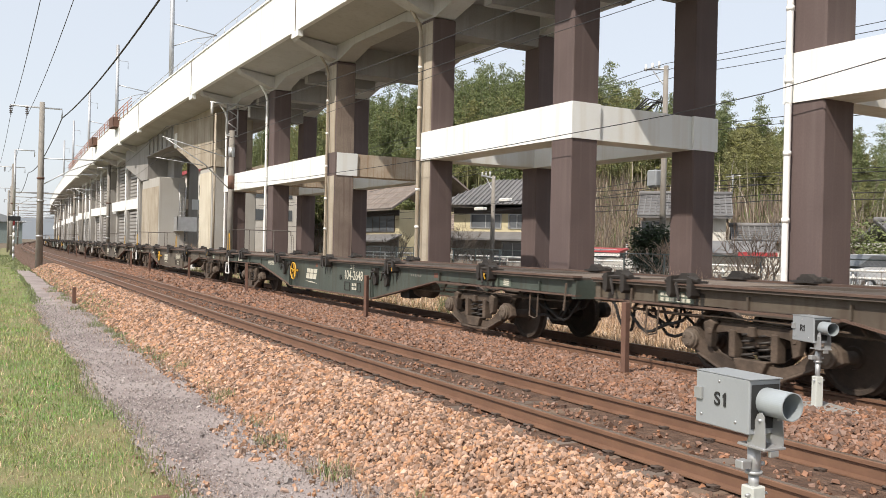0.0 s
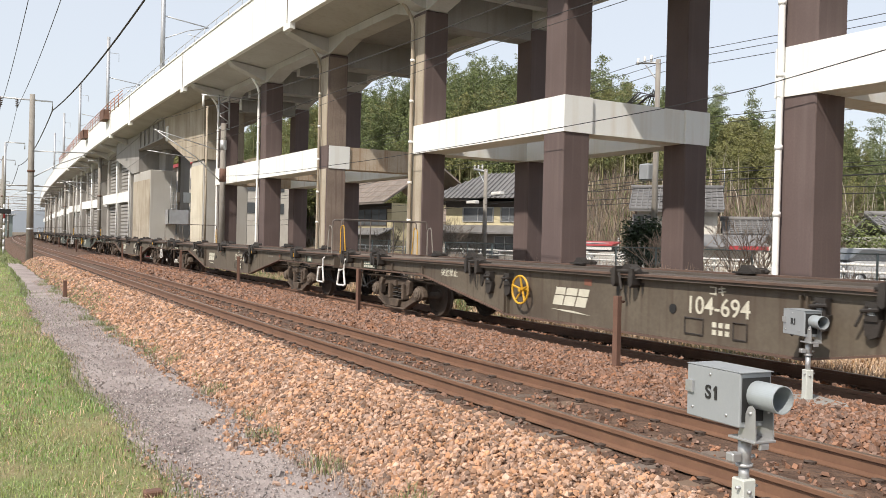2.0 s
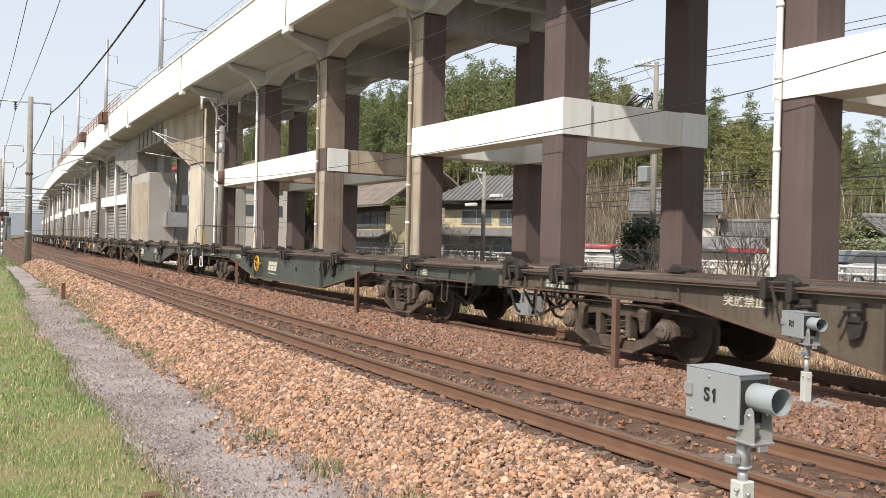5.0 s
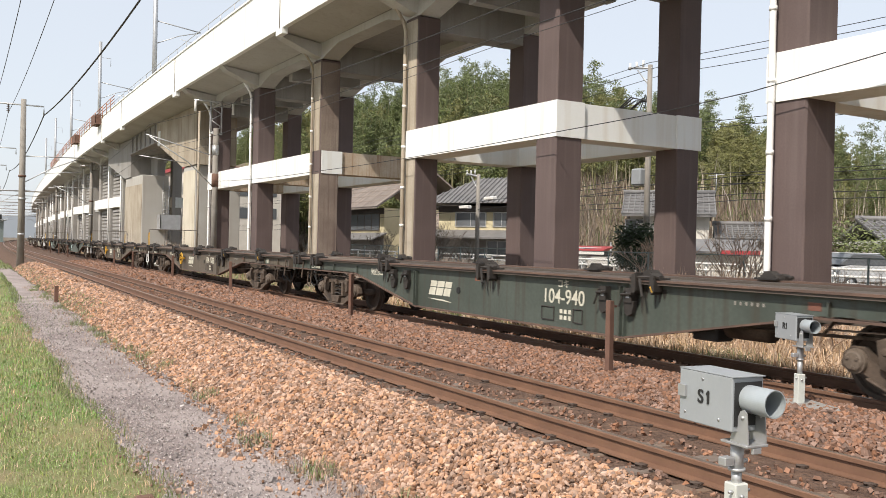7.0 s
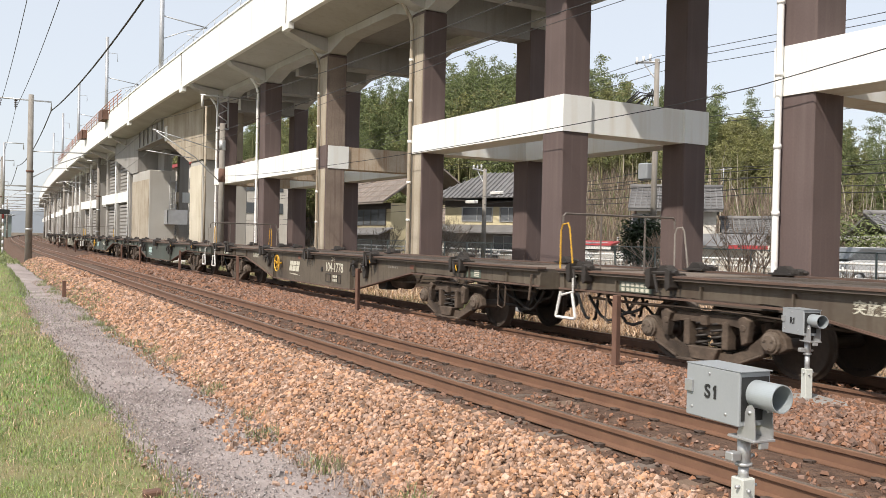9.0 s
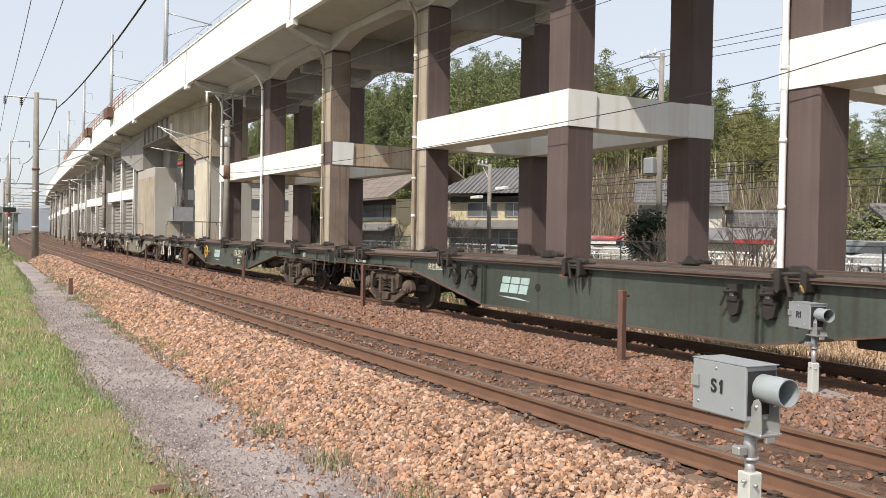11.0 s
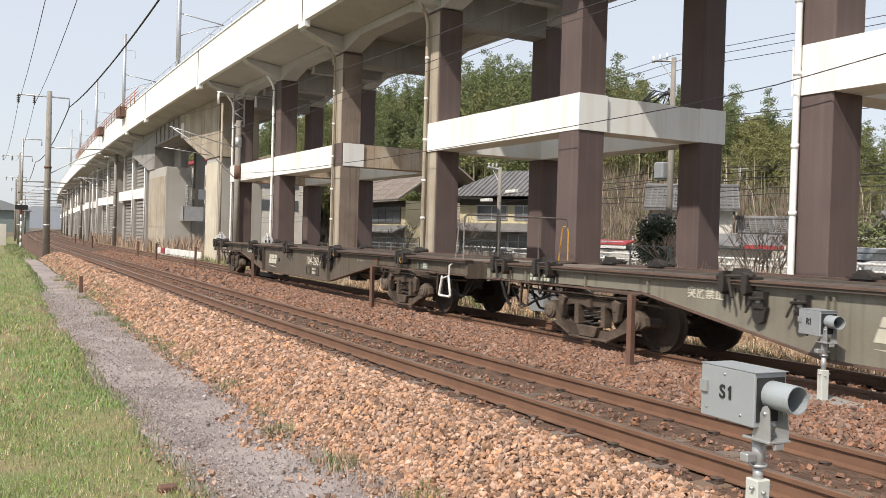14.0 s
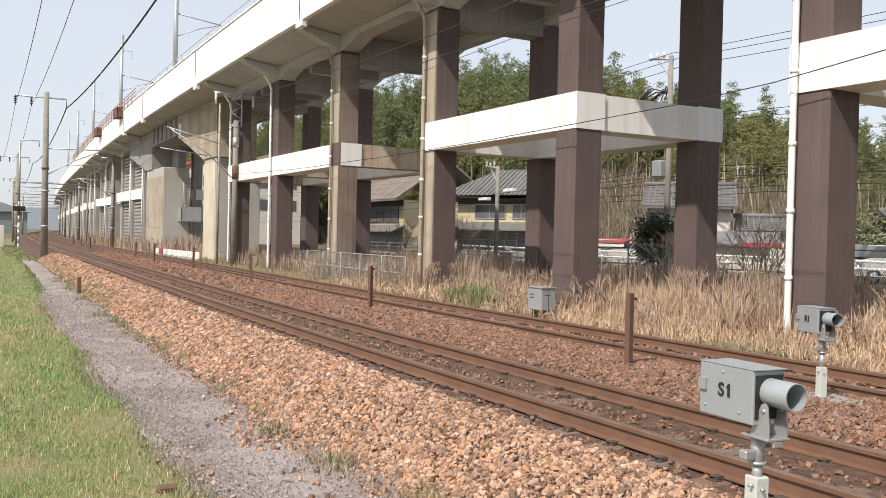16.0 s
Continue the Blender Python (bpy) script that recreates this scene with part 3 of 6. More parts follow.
def letters(name, text, size, material, parent, at, label=""):
    """Painted characters on the wagon's near side (facing -x)."""
    cu = bpy.data.curves.new(name, "FONT")
    cu.body, cu.size, cu.extrude = text, size, 0.002
    cu.offset = 0.0015
    tmp = bpy.data.objects.new(name, cu)
    scene.collection.objects.link(tmp)
    bpy.context.view_layer.update()
    me = bpy.data.meshes.new_from_object(tmp.evaluated_get(bpy.context.evaluated_depsgraph_get()))
    bpy.data.objects.remove(tmp)
    me.materials.clear()
    me.materials.append(material)
    ob = new(name, me)
    ob.parent = parent
    ob.matrix_local = Matrix.Translation(at) @ Matrix.Rotation(radians(-90), 4, "Z") @ Matrix.Rotation(radians(90), 4, "X")
    if label:
        ob["label"] = label
    return ob


# ---- viaduct fittings ----
def run(name, pts, r, material, parent=None, label="", n=8):
    bm = bmesh.new()
    tube(bm, pts, r, n)
    return part(name, bm, material, parent, label, soft=True)


# rain pipes down the columns, with collars
for y, x, r in ((10.75, 13.15, 0.062), (25.0, 13.15, 0.062), (33.0, 13.16, 0.05), (40.9, 13.14, 0.06), (48.3, 13.14, 0.06)):
    pipe = run("rain_pipe", [(x + cv(y), y, z) for z in (-0.2, -0.12, 1.5, 3.0, 4.5, 6.0, 7.5, 8.3)] + [(x - 0.1 + cv(y), y, 8.6), (x - 0.7 + cv(y), y, 9.45)], r, M_PIPE if y < 20 or y > 35 else M_CREAM, viaduct, "white plastic rain pipe")
    for z in (0.9, 2.1, 3.3, 4.6, 5.9, 7.2):
        run("pipe_collar", [(x + cv(y), y, z - 0.04), (x + cv(y), y, z + 0.04)], r + 0.012, M_PIPE, pipe)
y = 78.0
while y < 210:
    run("rain_pipe", [(13.1 + cv(y), y, -0.2), (13.1 + cv(y), y, 9.3)], 0.07, M_PIPE, viaduct)
    run("rain_pipe", [(13.1 + cv(y + 7.6), y + 7.6, -0.2), (13.1 + cv(y + 7.6), y + 7.6, 9.3)], 0.07, M_PIPE, viaduct)
    y += 22.8

# cantilever brackets under the deck's edge, at the columns and mid spans
for fr in FRAMES[:5]:
    for y in fr:
        bm = bmesh.new()
        prism(bm, [(11.55, 9.56), (13.4, 9.3), (13.4, 8.75), (13.0, 8.85), (11.75, 9.35)], 0.1, 0.7, "y")
        at_v(part("bracket", bm, M_EDGE, viaduct), y)
for y in (-1.0, 16.9, 32.1, 49.5, 67.3, 77.5, 100.2, 123.0):
    # joint in the parapet: dark gap and the lug below
    boxes("parapet_joint", [(11.405, 11.42, -0.02, 0.02, 9.56, 11.44)], M_CLIP, viaduct).location = (cv(y), y, 0)
    boxes("parapet_lug", [(11.40, 11.62, -0.35, 0.35, 9.32, 9.56)], M_WHITE, viaduct).location = (cv(y), y, 0)
deck_piece("coping", -20, 330, [(11.37, 11.45), (11.67, 11.45), (11.67, 11.53), (11.37, 11.53)], M_WHITE)
# hand rail of thin posts on the coping
for k in range(34):
    y = 34 + k * 2.2
    run("rail_post", [(11.5 + cv(y), y, 11.52), (11.5 + cv(y), y, 11.95)], 0.02, M_STEEL, viaduct, n=5)
run("hand_rail", [(11.5 + cv(y), y, 11.93) for y in range(32, 110, 4)], 0.018, M_STEEL, viaduct, n=5)
# orange work barrier on the far parapet
M_ORANGE = mat("orange_barrier", (0.46, 0.22, 0.15), 0.7, dark=(0.32, 0.17, 0.13), scale=2)
for k in range(32):
    y = 72 + k * 2.2
    run("barrier_post", [(11.3 + cv(y), y, 11.2), (11.3 + cv(y), y, 12.2)], 0.03, M_ORANGE, viaduct, n=5)
for z in (11.7, 11.95, 12.2):
    run("barrier_rail", [(11.3 + cv(y), y, z) for y in range(70, 144, 4)], 0.03, M_ORANGE, viaduct, "orange painted work barrier", 5)
for y in (79.0, 96.0):
    boxes("work_cage", [(10.9, 11.5, -1.1, 1.1, 10.9, 11.0), (10.9, 10.94, -1.1, 1.1, 11.0, 11.7), (10.9, 11.5, -1.1, -1.06, 11.0, 11.7)], M_RUSTPOST, viaduct).location = (cv(y), y, 0)
# masts on the deck
for y in (58.0, 84.0, 112.0, 142.0, 172.0):
    x = 11.95 + cv(y)
    mast = thing("deck_mast", (x, y, 10.0), "slim grey steel overhead line mast standing on the viaduct", "mast", "masts on the viaduct")
    run("pole", [(0, 0, -0.15), (0, 0, 9.0)], 0.15, M_STEEL, mast, n=10)
    run("arm", [(0, 0, 5.4), (2.9, 0, 5.0)], 0.04, M_STEEL, mast)
    run("arm", [(0, 0, 3.9), (1.5, 0, 4.6), (2.9, 0, 5.0)], 0.03, M_STEEL, mast)
    run("arm", [(1.6, 0, 4.4), (2.8, 0, 4.2)], 0.02, M_STEEL, mast)
    run("arm", [(0, 0, 7.6), (0.9, 0, 7.6), (0.9, 0, 6.9)], 0.025, M_STEEL, mast)
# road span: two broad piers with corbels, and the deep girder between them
# stained cream, its colour brightened for the sunlit side of the near pier
M_SUNCREAM = mat("sunlit_cream_concrete", (0.64, 0.59, 0.48), 0.85, dark=(0.45, 0.39, 0.29), scale=0.6, fine=18, streak=0.6, stain=(0.36, 0.28, 0.17), bump=0.1)
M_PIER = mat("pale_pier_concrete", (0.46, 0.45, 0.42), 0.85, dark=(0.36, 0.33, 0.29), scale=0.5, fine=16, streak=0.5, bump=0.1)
for y0, y1 in ((52.05, 54.8), (69.0, 75.4)):
    boxes("pier_wall", [(13.3 + cv(y0), (16.0 if y0 < 60 else 15.25) + cv(y0), y0, y1, -0.6, 5.89 if y0 < 60 else 6.3)], M_PIER, viaduct, "pale concrete pier wall", bevel=0.04)
    boxes("pier_face", [(13.27 + cv(y0), 13.298 + cv(y0), y0 + 0.05, y1 - 0.05, -0.6, 5.6)], M_SUNCREAM if y0 < 60 else M_CREAM, viaduct)
    a = y0 - 0.25 if y0 < 60 else y1 - 2.4          # head that leans out over the far side
    foot = 5.9 if y0 < 60 else 6.31
    tip = 61.9 if y0 < 60 else 83.0
    bm = bmesh.new()
    prism(bm, [(a, foot), (y1 + 0.02, foot), (tip, 7.95), (tip, 9.345), (a, 9.345)], 13.22 + cv(y0), 15.62 + cv(y0), "x")
    part("pier_head", bm, M_CREAM if y0 < 60 else M_CONC, viaduct, "stained concrete pier head")
boxes("bearing_block", [(14.7 + cv(70), 15.2 + cv(70), 70.6, 72.9, 6.3, 8.08)], M_CONC, viaduct)
deck_piece("road_girder", 62.0, 72.9, [(13.0, 8.1), (14.2, 8.1), (17.2, 8.1), (18.4, 8.1), (18.4, 9.34), (13.0, 9.34)], M_CONC)
deck_piece("road_girder_flange", 62.0, 72.9, [(12.9, 8.02), (13.3, 8.02), (13.3, 8.098), (12.9, 8.098)], M_CONC)
for y in (62.6, 64.4, 66.2, 68.0, 69.8, 71.6):
    boxes("girder_rib", [(12.9, 12.998, -0.05, 0.05, 8.12, 9.33)], M_CONC, viaduct).location = (cv(y), y, 0)
for y in (61.2, 81.5):
    boxes("switch_box", [(12.75, 13.0, -0.35, 0.35, 7.75, 8.75)], M_WPAINT, viaduct, "white steel switch box", bevel=0.02).location = (cv(y) + 0.2, y, 0)
# ladder and inspection stage on the second pier
xl = 15.0 + cv(70)
for dx in (-0.22, 0.22):
    run("ladder_rail", [(xl + dx, 68.9, 2.3), (xl + dx, 68.9, 5.9)], 0.03, M_STEEL, viaduct, n=5)
for k in range(11):
    run("ladder_rung", [(xl - 0.22, 68.9, 2.5 + 0.3 * k), (xl + 0.22, 68.9, 2.5 + 0.3 * k)], 0.022, M_STEEL, viaduct, n=5)
boxes("inspection_stage", [(xl - 0.6, xl + 0.9, 67.9, 68.99, 2.2, 2.28), (xl - 0.6, xl + 0.9, 67.9, 67.95, 2.28, 3.3), (xl - 0.6, xl - 0.55, 67.9, 68.99, 2.28, 3.3)], M_STEEL, viaduct)
# straps down the far frames: grey slatted screens between columns
M_SLAT = mat("grey_slat", (0.34, 0.325, 0.31), 0.8, dark=(0.23, 0.215, 0.2), scale=2)
for fr in FRAMES[3:8]:
    for y in fr[:2]:
        bm = bmesh.new()
        for k in range(26):
            z = 0.3 + 0.32 * k
            quad_box(bm, 13.6 + cv(y + 4), 13.68 + cv(y + 4), y + 1.2, y + 7.2, z, z + 0.2)
        part("slat_screen", bm, M_SLAT, viaduct)["kind"] = "stuff"

# ---- obstacle detector heads S1 and R1 ----
def detector(name, text, at, foot, cap, label, turn=0.0):
    d = thing(name, at, label, "signal equipment", "detector heads beside the track")
    d.scale = (0.9155, 0.9155, 0.9155)
    d.rotation_euler.z = turn
    body = boxes("housing", [(-0.10, 0.11, -0.06, 0.33, 0.0, 0.275)], M_GREYPAINT, d, bevel=0.006)
    boxes("hood_plate", [(-0.101, 0.111, -0.072, 0.331, 0.2752, 0.279)], M_GREYPAINT, body, "thin folded top plate")
    boxes("cavity", [(-0.085, 0.095, -0.064, -0.0605, 0.03, 0.25)], M_BLACK, body)
    bm = bmesh.new()
    n = 48
    rings = []
    for yy, r in ((-0.03, 0.07), (-0.235, 0.07), (-0.235, 0.065), (-0.06, 0.067)):
        rings.append([bm.verts.new((0.01 + r * math.cos(i * math.tau / n), yy, 0.165 + r * math.sin(i * math.tau / n))) for i in range(n)])
    for a, b in zip(rings, rings[1:]):
        for i in range(n):
            bm.faces.new((a[i], a[(i + 1) % n], b[(i + 1) % n], b[i]))
    part("lens_hood", bm, M_HOOD, d, "open round metal lens hood")
    run("lens", [(0.01, -0.062, 0.165), (0.01, -0.075, 0.165)], 0.066, M_BLACK, d, n=20)
    for yy, zz in ((0.03, 0.05), (0.28, 0.05), (0.15, 0.24)):
        run("screw", [(-0.104, yy, zz), (-0.10, yy, zz)], 0.008, M_STEEL, body)
    boxes("latch", [(-0.115, -0.101, 0.27, 0.325, 0.13, 0.19)], M_STEEL, body, "small metal latch")
    for xa in (-0.062, 0.056):
        bm = bmesh.new()
        prism(bm, [(-0.125, 0.10), (-0.105, 0.12), (-0.08, 0.11), (-0.015, -0.03), (-0.015, -0.052), (-0.135, -0.052), (-0.135, -0.02)], xa, xa + 0.006, "x")
        fp = part("fork_plate", bm, M_STEEL, d)
        run("bolt", [(xa - 0.01, -0.1, 0.08), (xa + 0.016, -0.1, 0.08)], 0.009, M_STEEL, fp)
    boxes("fork_base", [(-0.072, 0.072, -0.14, 0.045, -0.066, -0.0525)], M_STEEL, d, bevel=0.003)
    boxes("fork_lug", [(-0.03, 0.03, -0.138, -0.12, -0.1, -0.0665)], M_STEEL, d, bevel=0.004)
    run("post", [(0, 0, -0.21), (0, 0, -0.0665)], 0.034, M_STEEL, d, n=18)
    run("post_foot", [(0, 0, cap - 0.03), (0, 0, -0.205)], 0.027, M_STEEL, d, n=18)
    run("pipe_collar", [(0, 0, -0.21), (0, 0, -0.195)], 0.044, M_STEEL, d, n=18)
    boxes("junction", [(-0.10, -0.037, -0.025, 0.03, -0.18, -0.135)], M_STEEL, d, bevel=0.006)
    run("bolt", [(0.037, 0, -0.165), (0.065, 0, -0.165)], 0.012, M_STEEL, d)
    boxes("socket", [(-0.043, 0.043, -0.043, 0.043, foot, cap)], mat("socket_paint", (0.55, 0.57, 0.53), 0.6, dark=(0.42, 0.43, 0.4), scale=5), d, bevel=0.006)
    for sx in (-0.05, 0.05):
        run("bolt", [(sx - 0.018, -0.02, cap - 0.04), (sx + 0.018, -0.02, cap - 0.04)], 0.009, M_STEEL, d)
    run("bolt", [(-0.01, -0.06, cap - 0.06), (-0.01, -0.04, cap - 0.06)], 0.009, M_STEEL, d)
    run("cable", [(-0.02, 0.335, 0.12), (-0.03, 0.37, 0.09), (-0.02, 0.36, 0.03), (0.0, 0.3, -0.02)], 0.014, M_BLACK, d, "short black cable gland")
    boxes("footing", [(-0.28, 0.28, -0.35, 0.3, foot - 0.12, foot + 0.06)], M_CONC, d, bevel=0.03)
    letters("marking", text[0], 0.098, M_BLACK, body, (-0.1035, 0.185, 0.115), "black stencilled character")
    bm = bmesh.new()
    prism(bm, [(0.114, 0.115), (0.098, 0.115), (0.098, 0.185), (0.107, 0.185), (0.121, 0.170), (0.121, 0.156), (0.114, 0.161)], -0.1055, -0.1035, "x")
    part("marking", bm, M_BLACK, body, "black stencilled figure one")
    return d


detector("detector_head", "S1", (3.296, 2.838, 0.661), -1.27, -0.27, "grey metal detector head marked S1 on a short post", -0.09)
detector("detector_head", "R1", (7.53, 5.73, 0.625), -0.735, -0.36, "grey metal detector head marked R1 between the tracks", -0.32)

# ---- posts between the tracks ----
for x, y in ((7.25, 8.23), (7.61, 16.55), (7.93, 25.77), (8.2, 34.0), (8.5, 42.8), (8.65, 48.3), (9.33, 70.3), (9.7, 78.4), (10.2, 88)):
    p = thing("marker_post", (x, y, -0.06), "short rusty steel post between the two tracks", "post", "rusty posts between the tracks", turn=random.uniform(-0.4, 0.4))
    p.rotation_euler.x, p.rotation_euler.y = random.uniform(-0.02, 0.02), random.uniform(-0.02, 0.02)
    boxes("stake", [(-0.042, 0.042, -0.036, 0.036, -0.15, 0.92)], M_RUSTPOST, p, bevel=0.006)
    run("peg", [(0.04, 0, 0.85), (0.12, 0, 0.85)], 0.016, M_RUSTPOST, p)
stub = thing("stub_post", (3.72, 30.4, -0.6), "low dark wooden stub post at the ballast's edge", "post")
boxes("stake", [(-0.06, 0.06, -0.06, 0.06, -0.1, 0.52)], M_RUSTPOST, stub, bevel=0.01)
# old cut stump and stones by the path
stump = thing("cut_stump", (1.55, 7.15, -0.62), "small rotten square stump in the grass", "stump")
boxes("wood", [(-0.07, 0.07, -0.05, 0.05, -0.05, 0.08)], M_RUSTPOST, stump, bevel=0.012)
rb = thing("relay_box", (11.85, 16.45, -0.2), "light grey steel relay box on short legs beside the track", "relay box")
case = boxes("case", [(-0.18, 0.2, -0.26, 0.28, 0.08, 0.58)], M_GREYPAINT, rb, bevel=0.01)
boxes("lid", [(-0.2, 0.22, -0.28, 0.3, 0.582, 0.602)], M_GREYPAINT, rb)
boxes("label", [(-0.186, -0.181, 0.05, 0.2, 0.42, 0.44), (-0.186, -0.181, 0.05, 0.2, 0.35, 0.37), (-0.1, 0.05, -0.266, -0.261, 0.42, 0.44), (0.007, 0.013, -0.266, -0.261, 0.1, 0.57)], M_BLACK, case)["kind"] = "stuff"
for yy in (-0.2, 0.24):
    boxes("leg", [(-0.05, 0.05, yy - 0.05, yy + 0.05, -0.2, 0.08)], M_CLIP, rb)


# ---- line poles ----
def line_pole(x, y, h, left, label="tall weathered concrete overhead line pole with steel arms"):
    p = thing("line_pole", (x, y, -0.5), label, "utility pole", "overhead line poles")
    bm = bmesh.new()
    rod(bm, (0, 0, -0.3), (0, 0, h), 0.22, 14, 0.15)
    part("pole", bm, M_POLECONC, p, soft=True)
    for z in (2.0, 4.2, 5.6):
        run("band", [(0, 0, z), (0, 0, z + 0.12)], 0.225, M_STEEL if z < 5 else M_RUSTPOST, p, n=14)
    s = 1 if left else -1
    run("top_arm", [(-s * 1.75, 0, h - 0.35), (s * 1.15, 0, h - 0.35), (s * 1.15, 0, h - 0.9)], 0.05, M_STEEL, p)
    for xx in (-1.75, -0.85):
        ins = bmesh.new()
        for k in range(4):
            rod(ins, (s * xx, 0, h - 0.42 - 0.12 * k), (s * xx, 0, h - 0.46 - 0.12 * k), 0.1, 10)
        rod(ins, (s * xx, 0, h - 0.3), (s * xx, 0, h - 0.95), 0.03, 6)
        part("insulator", ins, M_CLIP, p, "dark brown stacked insulator")
    run("bracket_arm", [(0, 0, 6.9), (s * 3.6, 0, 7.0)], 0.035, M_STEEL, p)
    run("bracket_arm", [(0, 0, 5.2), (s * 1.6, 0, 6.2), (s * 3.2, 0, 6.9)], 0.03, M_STEEL, p)
    run("steady_arm", [(s * 1.2, 0, 5.9), (s * 3.4, 0, 6.1)], 0.025, M_STEEL, p)
    return p


line_pole(5.28, 60.2, 10.4, True)
for y in (108, 156, 204, 252):
    line_pole(TRACK_A - 2.4 + ct(y), y, 10.0, True)
    line_pole(TRACK_B + 2.6 + ct(y - 12), y - 12, 9.6, False)
# lattice-headed signal pole beside the viaduct
sp = thing("signal_pole", (13.33, 46.5, -0.3), "concrete line pole with lattice steel head and insulators", "utility pole")
bm = bmesh.new()
rod(bm, (0, 0, -0.2), (0, 0, 7.7), 0.17, 14, 0.14)
part("pole", bm, M_POLECONC, sp, soft=True)
for dx in (-0.28, 0.28):
    run("lattice_post", [(dx, 0, 7.4), (dx, 0, 9.2)], 0.045, M_STEEL, sp, n=5)
for k in range(5):
    run("lattice_bar", [((-0.28, 0.28)[k % 2], 0, 7.45 + 0.34 * k), ((0.28, -0.28)[k % 2], 0, 7.79 + 0.34 * k)], 0.03, M_STEEL, sp, n=5)
run("lattice_foot", [(-0.32, 0, 7.42), (0.32, 0, 7.42)], 0.05, M_STEEL, sp)
for z, h in ((4.6, 0.7), (6.3, 0.5)):
    run("pole_band", [(0, 0, z), (0, 0, z + h)], 0.175, M_RUSTPOST if z < 5 else M_STEEL, sp, n=14)
run("top_arm", [(-1.2, 0, 9.1), (2.0, 0, 9.1)], 0.05, M_STEEL, sp)
for xx in (-1.1, 0.9, 1.9):
    run("insulator", [(xx, 0, 9.1), (xx, 0, 8.5)], 0.07, M_WPAINT, sp)
run("bracket_arm", [(0, 0, 6.2), (-3.6, 0, 7.1)], 0.024, M_STEEL, sp)
run("bracket_arm", [(0, 0, 4.5), (-1.4, 0, 5.8), (-3.4, 0, 7.0)], 0.026, M_STEEL, sp)
run("steady_arm", [(-3.9, 0, 6.0), (-1.5, 0, 5.75)], 0.022, M_STEEL, sp)
for dx, dy in ((-0.75, 0.5),):
    run("conduit", [(dx, dy, 0), (dx, dy, 8.6)], 0.06, M_CREAM, sp)


def wire(name, pts, r, label):
    """A wire through points, with rounded sag between them."""
    out = []
    for i in range(len(pts) - 1):
        a, b = Vector(pts[i]), Vector(pts[i + 1])
        m = max(2, int((b - a).length / 3))
        for k in range(m):
            f = k / m
            q = a.lerp(b, f)
            q.z -= 0.00035 * (b - a).length ** 2 * 4 * f * (1 - f)
            out.append(tuple(q))
    out.append(tuple(pts[-1]))
    return tagged(run(name, out, r, M_CABLE, n=5), label, "wire", "overhead wires")


wire("feeder_cable", [(5.4, -20, 9.5), (5.75, 25.6, 9.2), (6.43, 60.2, 9.0), (8.2, 108, 8.6), (10.4, 156, 8.4)], 0.035, "thick black feeder cable strung along the poles")
wire("line_wire", [(2.2, -20, 9.9), (2.6, 28, 9.75), (3.53, 60.2, 9.0), (5.0, 108, 8.6)], 0.014, "thin overhead wire on the pole's arm")
wire("line_wire", [(3.3, -20, 9.9), (3.6, 28, 9.75), (4.43, 60.2, 9.0), (6.2, 108, 8.6)], 0.014, "thin overhead wire on the pole's arm")
wire("messenger_wire", [(9.05, 2, 6.05), (9.2, 13.67, 5.92), (9.28, 17.0, 5.94), (9.45, 22.2, 6.08), (9.7, 29.4, 6.4), (9.85, 36, 6.75), (9.9, 46.5, 7.3), (11.2, 96, 6.6), (13.2, 144, 6.4)], 0.01, "thin messenger wire above the far track")
wire("contact_wire", [(9.05, 2, 5.42), (9.19, 12.93, 5.4), (9.27, 16.7, 5.4), (9.44, 22, 5.45), (9.63, 27.4, 5.5), (9.9, 46.5, 5.95), (11.2, 96, 5.6), (13.2, 144, 5.4)], 0.009, "thin contact wire above the far track")
wire("signal_wire", [(9.05, 2, 5.3), (9.2, 13.4, 5.25), (9.43, 21.8, 5.24), (9.9, 46.5, 5.6)], 0.006, "thin wire above the far track")
wire("service_cable", [(12.9, 2, 5.3), (12.9, 8.57, 4.64), (12.9, 11.0, 4.4), (12.9, 13.4, 4.29), (12.9, 16.4, 4.24), (12.9, 24.6, 4.16), (12.95, 31.1, 4.2), (13.3, 46.5, 4.6)], 0.01, "dark cable slung along the viaduct's columns")

# ---- fences ----
def mesh_fence(x, y0, y1, z0, z1, step, label, material):
    f = thing("wire_fence", (x, 0, 0), label, "fence", "wire fences")
    y = y0
    while y <= y1:
        run("fence_post", [(0, y, z0 - 0.3), (0, y, z1)], 0.03, material, f, n=6)
        y += step
    for z in (z1 - 0.02, (z0 + z1) / 2, z0 + 0.1):
        run("fence_rail", [(0, y0, z), (0, y1, z)], 0.018, material, f, n=5)
    bm = bmesh.new()
    y = y0
    h = z1 - z0
    while y < y1:
        for a, b in (((0.004, y, z0), (0.004, y + h, z1)), ((-0.004, y + h, z0), (-0.004, y, z1))):
            rod(bm, a, b, 0.004, 3)
        y += 0.14
    part("fence_mesh", bm, material, f)["kind"] = "stuff"


